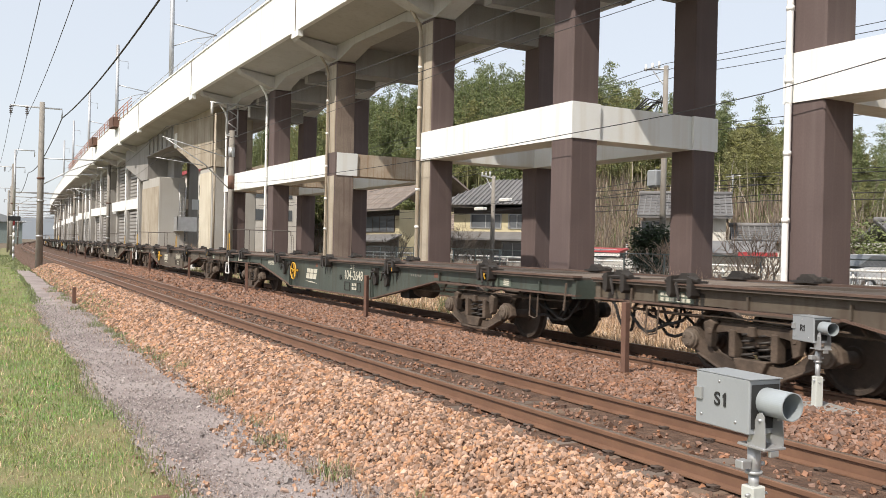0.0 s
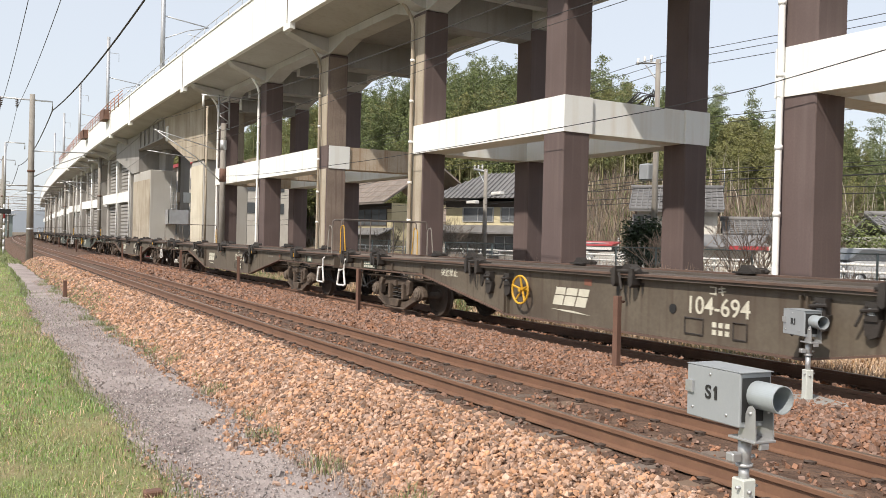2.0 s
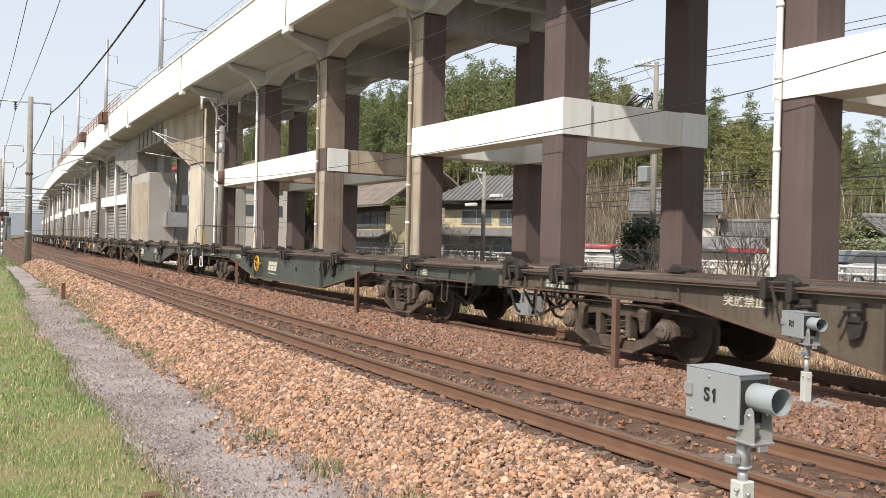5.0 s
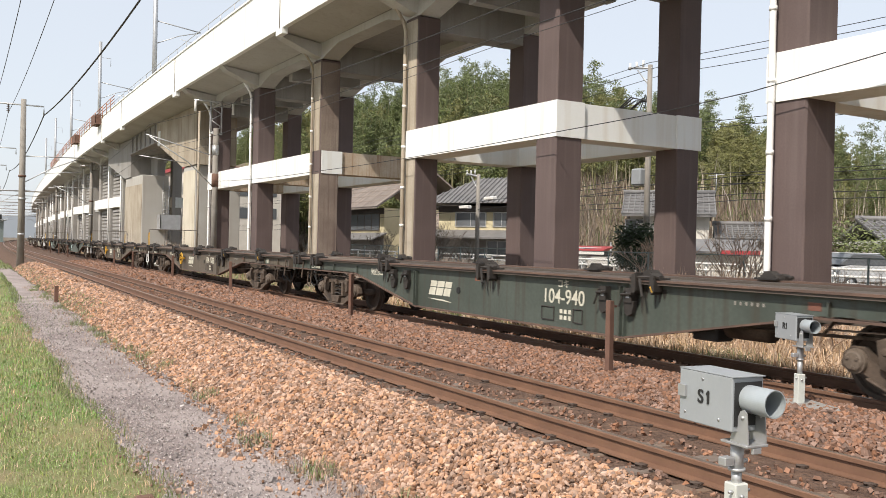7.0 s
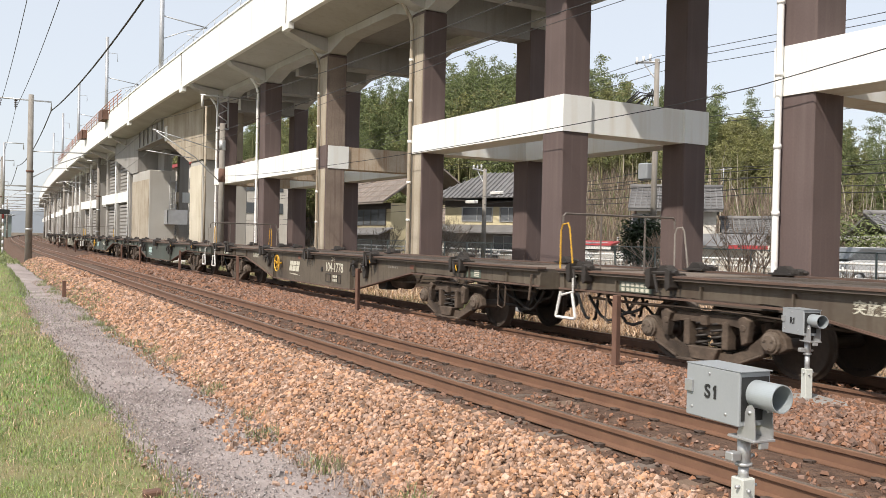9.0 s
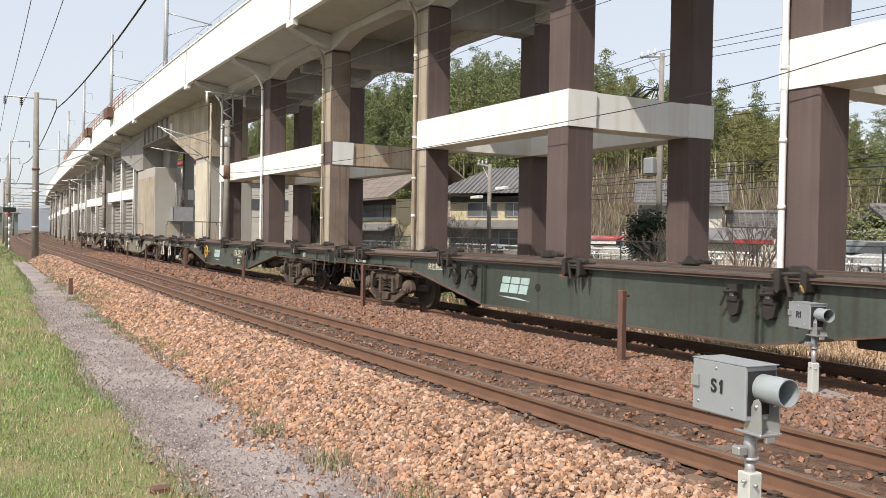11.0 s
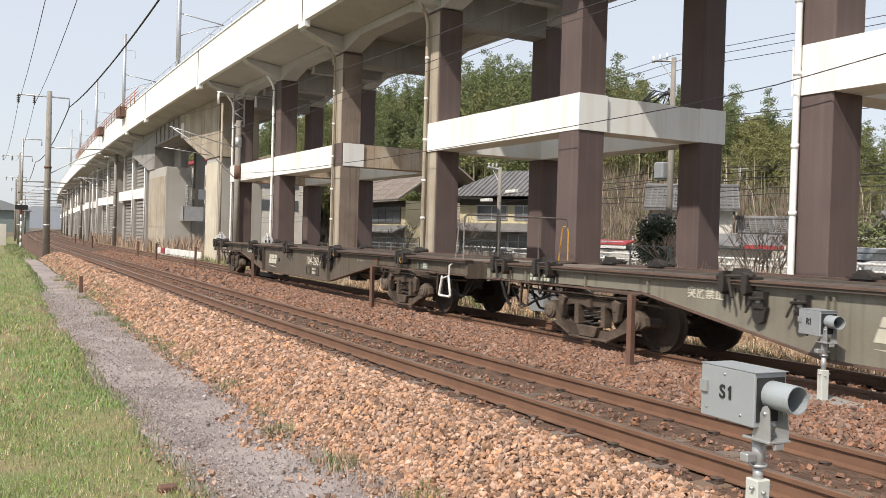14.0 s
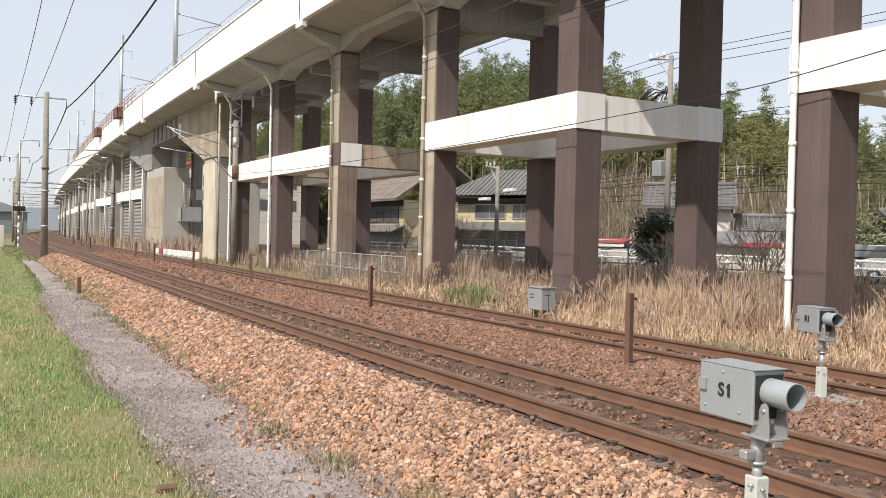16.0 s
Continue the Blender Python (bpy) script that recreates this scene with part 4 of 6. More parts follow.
M_FENCE = mat("grey_green_fence", (0.22, 0.27, 0.26), 0.6, dark=(0.15, 0.18, 0.17), scale=3)
M_FENCE2 = mat("grey_fence", (0.34, 0.34, 0.32), 0.6, dark=(0.2, 0.2, 0.18), scale=3)
mesh_fence(21.0, 10.0, 52.0, 0.0, 1.42, 2.0, "grey green wire mesh fence behind the viaduct", M_FENCE)
mesh_fence(13.0, 25.6, 34.6, -0.3, 0.82, 1.8, "old grey wire fence between two columns", M_FENCE2)
gr = thing("guard_rail", (28.0, 0, 0), "white steel guard rail along the street", "guard rail")
for z in (0.45, 0.72, 0.98):
    run("rail", [(0, 18, z), (0, 62, z)], 0.05, M_WPAINT, gr, n=6)
for k in range(23):
    run("post", [(0.08, 18 + 2 * k, -0.1), (0.08, 18 + 2 * k, 1.02)], 0.05, M_WPAINT, gr, n=6)
M_BLOCK = mat("pale_block_wall", (0.62, 0.61, 0.58), 0.85, dark=(0.45, 0.43, 0.4), scale=1.5, streak=0.4)
gw = thing("garden_wall", (33.5, 0, 0), "pale garden wall of stacked white boards", "wall")
for k in range(5):
    boxes("board", [(0, 0.1, 33.5, 43.5, 0.05 + 0.2 * k, 0.23 + 0.2 * k)], M_BLOCK, gw)

# ---- houses ----
M_TILE = mat("grey_roof_tile", (0.185, 0.18, 0.178), 0.55, dark=(0.11, 0.107, 0.105), scale=2, fine=20, per_piece=0.2, bump=0.1)
M_TILEB = mat("brown_roof_tile", (0.30, 0.25, 0.215), 0.6, dark=(0.15, 0.12, 0.1), scale=2, fine=20, per_piece=0.25, bump=0.1)
M_CREAMW = mat("cream_render", (0.62, 0.55, 0.36), 0.85, dark=(0.48, 0.42, 0.27), scale=1, streak=0.25)
M_WHITEW = mat("white_render", (0.70, 0.67, 0.61), 0.85, dark=(0.52, 0.48, 0.42), scale=1, streak=0.3)
M_DARKW = mat("dark_timber", (0.085, 0.07, 0.06), 0.8, dark=(0.05, 0.043, 0.036), scale=3)
M_LOWWALL = mat("grey_mortar", (0.36, 0.34, 0.31), 0.85, dark=(0.24, 0.22, 0.2), scale=1, streak=0.3)
M_REDROOF = mat("red_metal_roof", (0.42, 0.055, 0.06), 0.5, dark=(0.3, 0.04, 0.045), scale=2)
M_GLASS = bpy.data.materials.new("window_glass")
M_GLASS.use_nodes = True
gb = M_GLASS.node_tree.nodes["Principled BSDF"]
gb.inputs["Base Color"].default_value = (0.12, 0.13, 0.14, 1)
gb.inputs["Roughness"].default_value = 0.08


def tiled_roof(parent, x0, x1, y0, y1, ze, zr, material):
    """Gable roof with its ridge along y, in rolls of tiles, and a ridge cap."""
    xm = (x0 + x1) / 2
    roof = None
    for s, xe in ((-1, x0), (1, x1)):
        bm = bmesh.new()
        prism(bm, [(xe, ze), (xm, zr), (xm, zr - 0.14), (xe, ze - 0.14)], y0, y1, "y")
        o = part("roof", bm, material, parent)
        roof = roof or o
        if s < 0:
            n = int((y1 - y0) / 0.3)
            bm = bmesh.new()
            for k in range(n + 1):
                y = y0 + (y1 - y0) * k / n
                rod(bm, (xe, y, ze + 0.01), (xm, y, zr + 0.01), 0.045, 5)
            rows = 7
            for k in range(rows):
                f = k / rows
                quad_box(bm, xe + (xm - xe) * f - 0.03, xe + (xm - xe) * f + 0.03, y0, y1, ze + (zr - ze) * f, ze + (zr - ze) * f + 0.05)
            part("roof_tiling", bm, material, o)["kind"] = "stuff"
    run("ridge_cap", [(xm, y0 - 0.1, zr + 0.06), (xm, y1 + 0.1, zr + 0.06)], 0.13, material, roof, n=8)


def window(parent, x, y0, y1, z0, z1, panes=2):
    fr = boxes("window", [(x - 0.05, x + 0.02, y0, y1, z0 - 0.06, z0), (x - 0.05, x + 0.02, y0, y1, z1, z1 + 0.06), (x - 0.05, x + 0.02, y0 - 0.06, y0, z0 - 0.06, z1 + 0.06), (x - 0.05, x + 0.02, y1, y1 + 0.06, z0 - 0.06, z1 + 0.06)]
               + [(x - 0.045, x + 0.02, y0 + (y1 - y0) * k / panes - 0.025, y0 + (y1 - y0) * k / panes + 0.025, z0, z1) for k in range(1, panes)], M_STEEL if panes < 4 else M_DARKW, parent)
    for k in range(panes):
        boxes("pane", [(x - 0.02, x - 0.012, y0 + (y1 - y0) * k / panes + 0.025, y0 + (y1 - y0) * (k + 1) / panes - 0.025, z0, z1)], M_GLASS, fr)


h1 = thing("house", (0, 0, 0), "two-storey house with brown tiled roof and cream walls", "house", "houses behind the viaduct")
boxes("wall", [(30.0, 37, 59.6, 68.5, 0, 4.2)], M_CREAMW, h1)
boxes("upper_band", [(29.96, 29.998, 59.6, 68.5, 3.75, 4.2)], M_DARKW, h1)
boxes("lower_wall", [(29.95, 29.998, 59.6, 68.5, 0.0, 1.9)], M_LOWWALL, h1)
tiled_roof(h1, 28.9, 38.1, 58.8, 69.3, 4.25, 7.4, M_TILEB)
bm = bmesh.new()
prism(bm, [(28.7, 1.85), (30.0, 2.35), (30.0, 2.25), (28.7, 1.75)], 59.1, 69, "y")
part("lean_to_roof", bm, M_TILE, h1)
window(h1, 29.99, 60.4, 65.6, 2.55, 3.75, 4)

h5 = thing("house", (0, 0, 0), "low old house with a brown tiled roof", "house", "houses behind the viaduct")
boxes("wall", [(33.2, 37, 50.8, 57.5, 0, 2.9)], M_LOWWALL, h5)
tiled_roof(h5, 32.2, 38.2, 50.2, 58.1, 2.8, 4.9, M_TILEB)
window(h5, 33.19, 52.0, 54.4, 1.2, 2.2, 2)

h2 = thing("house", (0, 0, 0), "two-storey cream house with grey hipped tile roof", "house", "houses behind the viaduct")
boxes("wall", [(30.0, 34.5, 43.8, 49.4, 0, 4.0)], M_CREAMW, h2)
boxes("lower_wall", [(29.96, 29.998, 43.8, 49.4, 0.0, 2.1)], M_LOWWALL, h2)
boxes("upper_band", [(29.96, 29.998, 43.8, 49.4, 3.62, 4.0)], M_DARKW, h2)
bm = bmesh.new()
v = [bm.verts.new(q) for q in ((29.0, 42.9, 4.15), (35.4, 42.9, 4.15), (35.4, 50.4, 4.15), (29.0, 50.4, 4.15), (32.2, 45.4, 5.9), (32.2, 47.7, 5.9))]
for f in ((0, 1, 4), (1, 2, 5, 4), (2, 3, 5), (3, 0, 4, 5), (3, 2, 1, 0)):
    bm.faces.new([v[i] for i in f])
r2 = part("roof", bm, M_TILE, h2)
bm = bmesh.new()
for k in range(23):
    y = 43.1 + 0.325 * k
    f = min(1, (y - 42.9) / 2.5, (50.4 - y) / 2.7)
    rod(bm, (29.0, y, 4.18), (29.0 + 3.2 * f, y, 4.18 + 1.75 * f), 0.05, 5)
part("roof_tiling", bm, M_TILE, r2)["kind"] = "stuff"
bm = bmesh.new()
prism(bm, [(28.8, 2.05), (30.0, 2.5), (30.0, 2.4), (28.8, 1.95)], 43.1, 50, "y")
part("lean_to_roof", bm, M_TILE, h2)
window(h2, 29.99, 46.0, 48.1, 2.75, 3.55, 2)
window(h2, 29.99, 44.3, 45.4, 2.75, 3.55, 2)
window(h2, 29.95, 44.4, 45.8, 0.9, 1.8, 2)

h3 = thing("house", (0, 0, 0), "white rendered house with grey tiled gable roof", "house", "houses behind the viaduct")
boxes("wall", [(35.0, 40, 33.0, 37.2, 0, 3.45)], M_WHITEW, h3)
tiled_roof(h3, 34.4, 40.6, 32.7, 37.6, 3.45, 4.75, M_TILE)
boxes("wing", [(35.2, 38.5, 30.2, 32.99, 0, 2.2)], M_WHITEW, h3)
tiled_roof(h3, 34.8, 38.9, 29.9, 32.69, 2.2, 3.0, M_TILE)
window(h3, 34.99, 36.2, 37.4, 2.3, 3.1, 2)
run("aerial", [(37.5, 32.6, 4.9), (37.5, 32.6, 5.9)], 0.03, M_STEEL, h3)
run("aerial", [(37.0, 32.2, 5.8), (38.0, 33.0, 5.8)], 0.02, M_STEEL, h3)

sh = thing("carport", (0, 0, 0), "low open shelter with a red metal roof", "carport")
bm = bmesh.new()
prism(bm, [(32.4, 1.45), (35.4, 1.66), (35.4, 1.56), (32.4, 1.3)], 38.6, 43.2, "y")
part("roof", bm, M_REDROOF, sh)
boxes("fascia", [(32.33, 32.396, 38.6, 43.2, 1.16, 1.34)], M_WPAINT, sh)
for yy in (38.8, 41, 43):
    run("post", [(32.6, yy, 0), (32.6, yy, 1.4)], 0.05, M_STEEL, sh, n=6)
    run("post", [(35.8, yy, 0), (35.8, yy, 1.9)], 0.05, M_STEEL, sh, n=6)
sd = thing("shed", (0, 0, 0), "small grey garden shed with red metal eaves", "shed")
boxes("wall", [(33.2, 35.4, 28.7, 32.0, 0, 1.55)], M_WHITEW, sd)
bm = bmesh.new()
prism(bm, [(32.8, 1.5), (34.4, 2.1), (36.0, 1.5), (36.0, 1.4), (34.4, 1.98), (32.8, 1.4)], 28.2, 32.3, "y")
part("roof", bm, M_TILE, sd)
boxes("eave_board", [(32.7, 32.795, 28.2, 30.0, 1.36, 1.56)], M_REDROOF, sd)
h4 = thing("house", (0, 0, 0), "low house with pale gable boards among shrubs", "house", "houses behind the viaduct")
boxes("wall", [(36.0, 42, 17.5, 23.0, 0, 2.0)], M_WHITEW, h4)
tiled_roof(h4, 35.3, 42.7, 17.2, 23.3, 2.0, 3.1, M_TILE)
boxes("barge_board", [(35.2, 42.8, 23.31, 23.36, 1.95, 2.1)], M_WPAINT, h4)
for ob, px, py, turn in ((h2, 30.0, 46.5, 0.5), (h3, 35.0, 35.0, 0.78), (sd, 33.2, 30.3, 0.78), (sh, 32.4, 41.0, 0.68), (h4, 36.0, 22, 0.9)):
    c, s = math.cos(turn), math.sin(turn)
    ob.rotation_euler.z = turn
    ob.location = (px - (c * px - s * py), py - (s * px + c * py), 0)
# flat-roofed block beyond the road span
fb = thing("apartment_block", (0, 0, 0), "pale concrete block with square windows beyond the road", "building")
boxes("wall", [(27, 40, 104, 136, -0.3, 9.9)], M_WHITEW, fb)
boxes("roof_edge", [(26.6, 40.4, 103.6, 136.4, 9.9, 10.3)], M_REDROOF, fb)
for k in range(7):
    for z in (1.4, 4.2, 6.9):
        window(fb, 26.99, 105.0 + 4.4 * k, 107.6 + 4.4 * k, z, z + 1.3, 2)
for k in range(3):
    for z in (4.2, 6.9):
        ob = boxes("window", [(28.5 + 3.6 * k, 30.3 + 3.6 * k, 103.95, 103.99, z, z + 1.3)], M_GLASS, fb)

# ---- parked cars ----
def parked_car(x, y, turn, paint, label):
    c = thing("parked_car", (x, y, 0.1), label, "car", "parked cars", turn)
    bm = bmesh.new()
    prism(bm, [(-1.75, 0.35), (-1.78, 0.75), (-1.6, 0.92), (-0.9, 0.98), (1.0, 1.0), (1.6, 0.92), (1.75, 0.7), (1.75, 0.32)], -0.78, 0.78, "x")
    body = part("body", bm, paint, c, bevel=0.05)
    bm = bmesh.new()
    prism(bm, [(-1.0, 0.98), (-0.35, 1.42), (0.9, 1.45), (1.55, 1.0)], -0.68, 0.68, "x")
    part("cabin", bm, M_GLASS, c, bevel=0.04)
    boxes("roof", [(-0.62, 0.62, -0.35, 0.9, 1.43, 1.47)], paint, c, bevel=0.015)
    for yy in (-1.1, 1.1):
        for xx in (-0.72, 0.72):
            wl = run("wheel", [(xx - 0.09, yy, 0.3), (xx + 0.09, yy, 0.3)], 0.3, M_BLACK, c, n=16)
            run("rim", [(xx - 0.1, yy, 0.3), (xx + 0.1, yy, 0.3)], 0.18, M_STEEL, wl, n=12)
    for xx in (-0.55, 0.55):
        boxes("headlight", [(xx - 0.16, xx + 0.16, -1.79, -1.7, 0.68, 0.82)], M_WPAINT, c)


M_CARW = mat("white_car_paint", (0.66, 0.67, 0.68), 0.3, dark=(0.6, 0.6, 0.6), scale=1, amount=0.2, bump=0)
M_CARD = mat("dark_blue_car_paint", (0.04, 0.05, 0.07), 0.3, dark=(0.03, 0.035, 0.05), scale=1, amount=0.2, bump=0)
M_CARS = mat("silver_car_paint", (0.62, 0.63, 0.64), 0.35, 0.1, dark=(0.38, 0.38, 0.4), scale=1, amount=0.2, bump=0)
parked_car(31.0, 21.0, 1.3, M_CARS, "silver hatchback parked behind the wire fence")
parked_car(34.0, 19.6, 1.5, M_CARW, "white hatchback parked behind the wire fence")
parked_car(30.5, 47.3, 0.1, M_CARD, "dark car parked in front of the cream house")
parked_car(34.4, 40.9, 1.5, M_CARW, "white car under the red carport roof")

# ---- street poles ----
def street_pole(x, y, h, label):
    p = thing("street_pole", (x, y, 0), label, "utility pole", "street poles")
    bm = bmesh.new()
    rod(bm, (0, 0, -0.3), (0, 0, h), 0.14, 12, 0.10)
    part("pole", bm, M_POLECONC, p, soft=True)
    run("cross_arm", [(0, -0.1, h - 0.15), (0.1, 1.4, h + 0.1)], 0.05, M_STEEL, p)
    run("cross_arm", [(0, 0, h - 0.9), (0.05, 0.8, h - 0.1)], 0.03, M_STEEL, p)
    for k in range(3):
        run("insulator", [(0.08, 0.5 + 0.4 * k, h), (0.08, 0.5 + 0.4 * k, h + 0.28)], 0.05, M_WPAINT, p)
    return p


p1 = street_pole(26.0, 27.4, 9.2, "concrete street pole with crossarm, transformer and cables")
boxes("transformer", [(-0.25, 0.25, 0.2, 0.75, 4.2, 4.9)], M_GREYPAINT, p1, bevel=0.05)
boxes("sign_plate", [(-0.32, -0.3, -0.16, 0.16, 0.9, 2.6)], M_WHITEW, p1)
boxes("sign_text", [(-0.326, -0.321, -0.08, 0.08, 1.1 + 0.2 * k, 1.22 + 0.2 * k) for k in range(7)], M_BLACK, p1)["kind"] = "stuff"
for k in range(9):
    y = 0.3 + 0.3 * k
    run("slack_cable", [(0, 0.1, 7.7), (0.2, y * 0.5, 7.9 + 0.15 * math.sin(k)), (0.3, y, 7.6 - 0.1 * (k % 3))], 0.03, M_CABLE, p1, n=4)
p2 = street_pole(26.0, 40.4, 5.4, "slim concrete pole with lamps before the cream house")
for zz, dy in ((3.55, 1.3), (3.95, -1.2)):
    boxes("lamp", [(-0.15, 0.15, dy - 0.45, dy + 0.45, zz, zz + 0.18)], M_WPAINT, p2, bevel=0.03)
street_pole(27.5, 20.0, 7.6, "concrete street pole behind the fence")
for z, dx in ((9.3, 0.0), (9.15, 0.4), (8.9, 0.8), (6.6, 0.0), (6.4, 0.3), (4.6, 0.1), (4.2, 0.2)):
    wire("street_wire", [(27.0 + dx, -10, z + 0.6), (26.0 + dx, 27.4, z), (25.5 + dx, 52, z - 1.0), (25, 90, z - 1.5)], 0.013, "thin street cable behind the viaduct")
for z in (5.6, 5.2, 4.7, 4.4):
    wire("street_wire", [(36, 2, z), (35, 30, z - 0.3), (33, 62, z - 0.2)], 0.02, "dark street cable before the wooded slope")

# ---- wooded slope behind the houses ----
CREST = [(-60, 6.0), (20, 6.0), (35, 7.0), (44, 9.0), (53, 9.8), (59, 11.2), (76, 13.6), (109, 15.8), (150, 20.0), (260, 18.0), (400, 8)]


def crest(y):
    for (a, za), (b, zb) in zip(CREST, CREST[1:]):
        if y <= b:
            return za + (zb - za) * max(0, y - a) / (b - a)
    return CREST[-1][1]


def hill_z(x, y):
    f = min(1, max(0, (x - 41.5) / 11.0))
    f = f * f * (3 - 2 * f)
    return 0.2 + (crest(y) - 4.0) * f + max(0, x - 52.5) * 0.06 + 0.7 * noise.noise(Vector((x * 0.22, y * 0.22, 2))) * f


M_SLOPE = mat("brushy_slope", (0.25, 0.19, 0.135), 0.95, dark=(0.12, 0.10, 0.062), scale=0.35, fine=4, amount=0.9, bump=1.0, bump_dist=0.3)
xs = [40 + 1.1 * i for i in range(22)] + [70, 85, 110, 150]
ys = [-60, -40, -20] + list(range(-10, 140, 3)) + list(range(140, 420, 12))
verts = [(x, y, hill_z(x, y)) for y in ys for x in xs]
n = len(xs)
tagged(raw("hillside", verts, [(j * n + i, j * n + i + 1, (j + 1) * n + i + 1, (j + 1) * n + i) for j in range(len(ys) - 1) for i in range(n - 1)], M_SLOPE, soft=True),
       "steep brown brushy hillside behind the houses", "hill", kind="structure")

M_LEAF = mat("bamboo_leaf", (0.18, 0.215, 0.07), 0.75, dark=(0.09, 0.12, 0.04), scale=0.3, fine=3, amount=0.8, bump=0, per_piece=0.22)
M_LEAF2 = mat("yellow_bamboo_leaf", (0.26, 0.255, 0.085), 0.75, dark=(0.14, 0.15, 0.05), scale=0.3, fine=3, amount=0.8, bump=0, per_piece=0.2)
M_LEAFD = mat("evergreen_leaf", (0.035, 0.06, 0.022), 0.5, dark=(0.02, 0.035, 0.014), scale=1, fine=5, bump=0, per_piece=0.4)
M_CULM = mat("bamboo_culm", (0.28, 0.27, 0.13), 0.6, dark=(0.17, 0.15, 0.08), scale=1)
M_BARK = mat("grey_bark", (0.16, 0.13, 0.105), 0.9, dark=(0.09, 0.07, 0.055), scale=3)


def leaf_mesh(name, rng, centres, count, spread, size, material, droop=0.35):
    """Many small pointed leaves round the given centres."""
    c = np.array(centres)[rng.integers(0, len(centres), count)]
    p = c + rng.normal(0, 1, (count, 3)) * spread
    a = rng.uniform(0, math.tau, count)
    d = np.stack([np.cos(a), np.sin(a), -droop + rng.normal(0, 0.4, count)], -1)
    d /= np.linalg.norm(d, axis=1)[:, None]
    s = np.cross(d, rng.normal(size=(count, 3)))
    s /= np.linalg.norm(s, axis=1)[:, None]
    L = (size * rng.uniform(0.6, 1.4, count))[:, None]
    v = np.stack([p, p + d * L * 0.5 + s * L * 0.2, p + d * L, p + d * L * 0.5 - s * L * 0.2], 1).reshape(-1, 3)
    f = np.arange(count * 4).reshape(-1, 4)
    me = bpy.data.meshes.new(name)
    me.from_pydata(v.tolist(), [], f.tolist())
    me.materials.append(material)
    return me


def bamboo(seed, h, material, label):
    """A clump of culms, each with a tapering plume of fine leaves that nods at the tip."""
    rng = np.random.default_rng(seed)
    t = thing("bamboo_clump", (0, 0, -500), label, "bamboo", "bamboo on the hillside")
    centres = []
    bm = bmesh.new()
    for k in range(15):
        a, r = rng.uniform(0, math.tau), rng.uniform(0.2, 2.4)
        b = Vector((r * math.cos(a), r * math.sin(a), -1.5))
        hh = h * rng.uniform(0.62, 1.05)
        lean = Vector((math.cos(a), math.sin(a), 0)) * rng.uniform(0.3, 1.3)

        def spot(f):
            return b + lean * f * f * f + Vector((0, 0, (hh + 1.5) * (f - 0.10 * max(0.0, f - 0.75) ** 2 * 4)))
        pts = [spot(f) for f in (0, 0.3, 0.55, 0.75, 0.9, 1.0)]
        for i, (p, q) in enumerate(zip(pts, pts[1:])):
            rod(bm, p, q, 0.05 - 0.009 * i, 5, 0.041 - 0.009 * i)
        for f in np.linspace(0.36, 1.0, 46):
            wide = 0.85 * (1.06 - f) ** 0.6
            o = rng.normal(0, wide, 3)
            o[2] = -0.35 * abs(o[0]) + rng.normal(0, 0.1)
            centres.append(tuple(spot(f) + Vector(o)))
    part("stem", bm, M_CULM, t)["kind"] = "stuff"
    me = leaf_mesh("foliage", rng, centres, 22000, (0.14, 0.14, 0.1), 0.16, material, 0.6)
    new("foliage", me).parent = t
    return t


kinds = [bamboo(21, 7.6, M_LEAF, "tall feathery green bamboo clump on the hillside"), bamboo(22, 6.6, M_LEAF2, "yellowish green feathery bamboo clump on the hillside"),
         bamboo(23, 8.4, M_LEAF, "tall feathery green bamboo clump on the hillside"), bamboo(24, 5.6, M_LEAF2, "yellowish green feathery bamboo clump on the hillside")]
rng = random.Random(5)
spots = []
for k in range(150):
    y = rng.uniform(18, 128)
    if y > 68:
        x = rng.uniform(45, 58)
    else:
        x = rng.uniform(52.0, 60)
    spots.append((x, y))
for k in range(30):
    spots.append((rng.uniform(44, 72), rng.uniform(128, 240)))
first_use = set()
for k, (x, y) in enumerate(spots):
    src = kinds[rng.choice((0, 2, 0, 1) if y > 68 else (0, 1, 2, 3, 1, 3))]
    s = rng.uniform(0.75, 1.15) * (0.72 if y < 42 else 0.9 if y < 60 else 1.3)
    m = Matrix.Translation((x, y, hill_z(x, y))) @ Matrix.Rotation(rng.uniform(0, 6.28), 4, "Z")
    ob = src if src not in first_use else copy_thing(src, m)
    first_use.add(src)
    ob.matrix_basis = m @ Matrix.Diagonal((s, s, s, 1))

# pale dead bamboo stalks, dry brush and low green on the slope
M_BRUSH = mat("dry_brush", (0.23, 0.17, 0.125), 0.85, dark=(0.13, 0.095, 0.07), scale=0.9, fine=6, amount=0.6, bump=0, per_piece=0.4)
M_STALK = mat("pale_dead_stalk", (0.47, 0.41, 0.315), 0.8, dark=(0.3, 0.24, 0.17), scale=0.5, fine=5, bump=0, per_piece=0.3)
blades("dead_stalks", [(38, 50, 20.0, 70.0, 620, 2.0, 5.0, 0.055)], M_STALK, "pale leaning dead bamboo stalks on the slope", "stalks", 31, 0.28, lambda x, y: hill_z(x + ct(y), y))
blades("slope_brush", [(38, 50, 5.0, 75.0, 26000, 0.5, 2.2, 0.04), (38, 50, 75.0, 130.0, 6000, 0.8, 2.6, 0.09)], M_BRUSH, "brown dry brush covering the slope", "brush", 33, 0.5, lambda x, y: hill_z(x + ct(y), y))
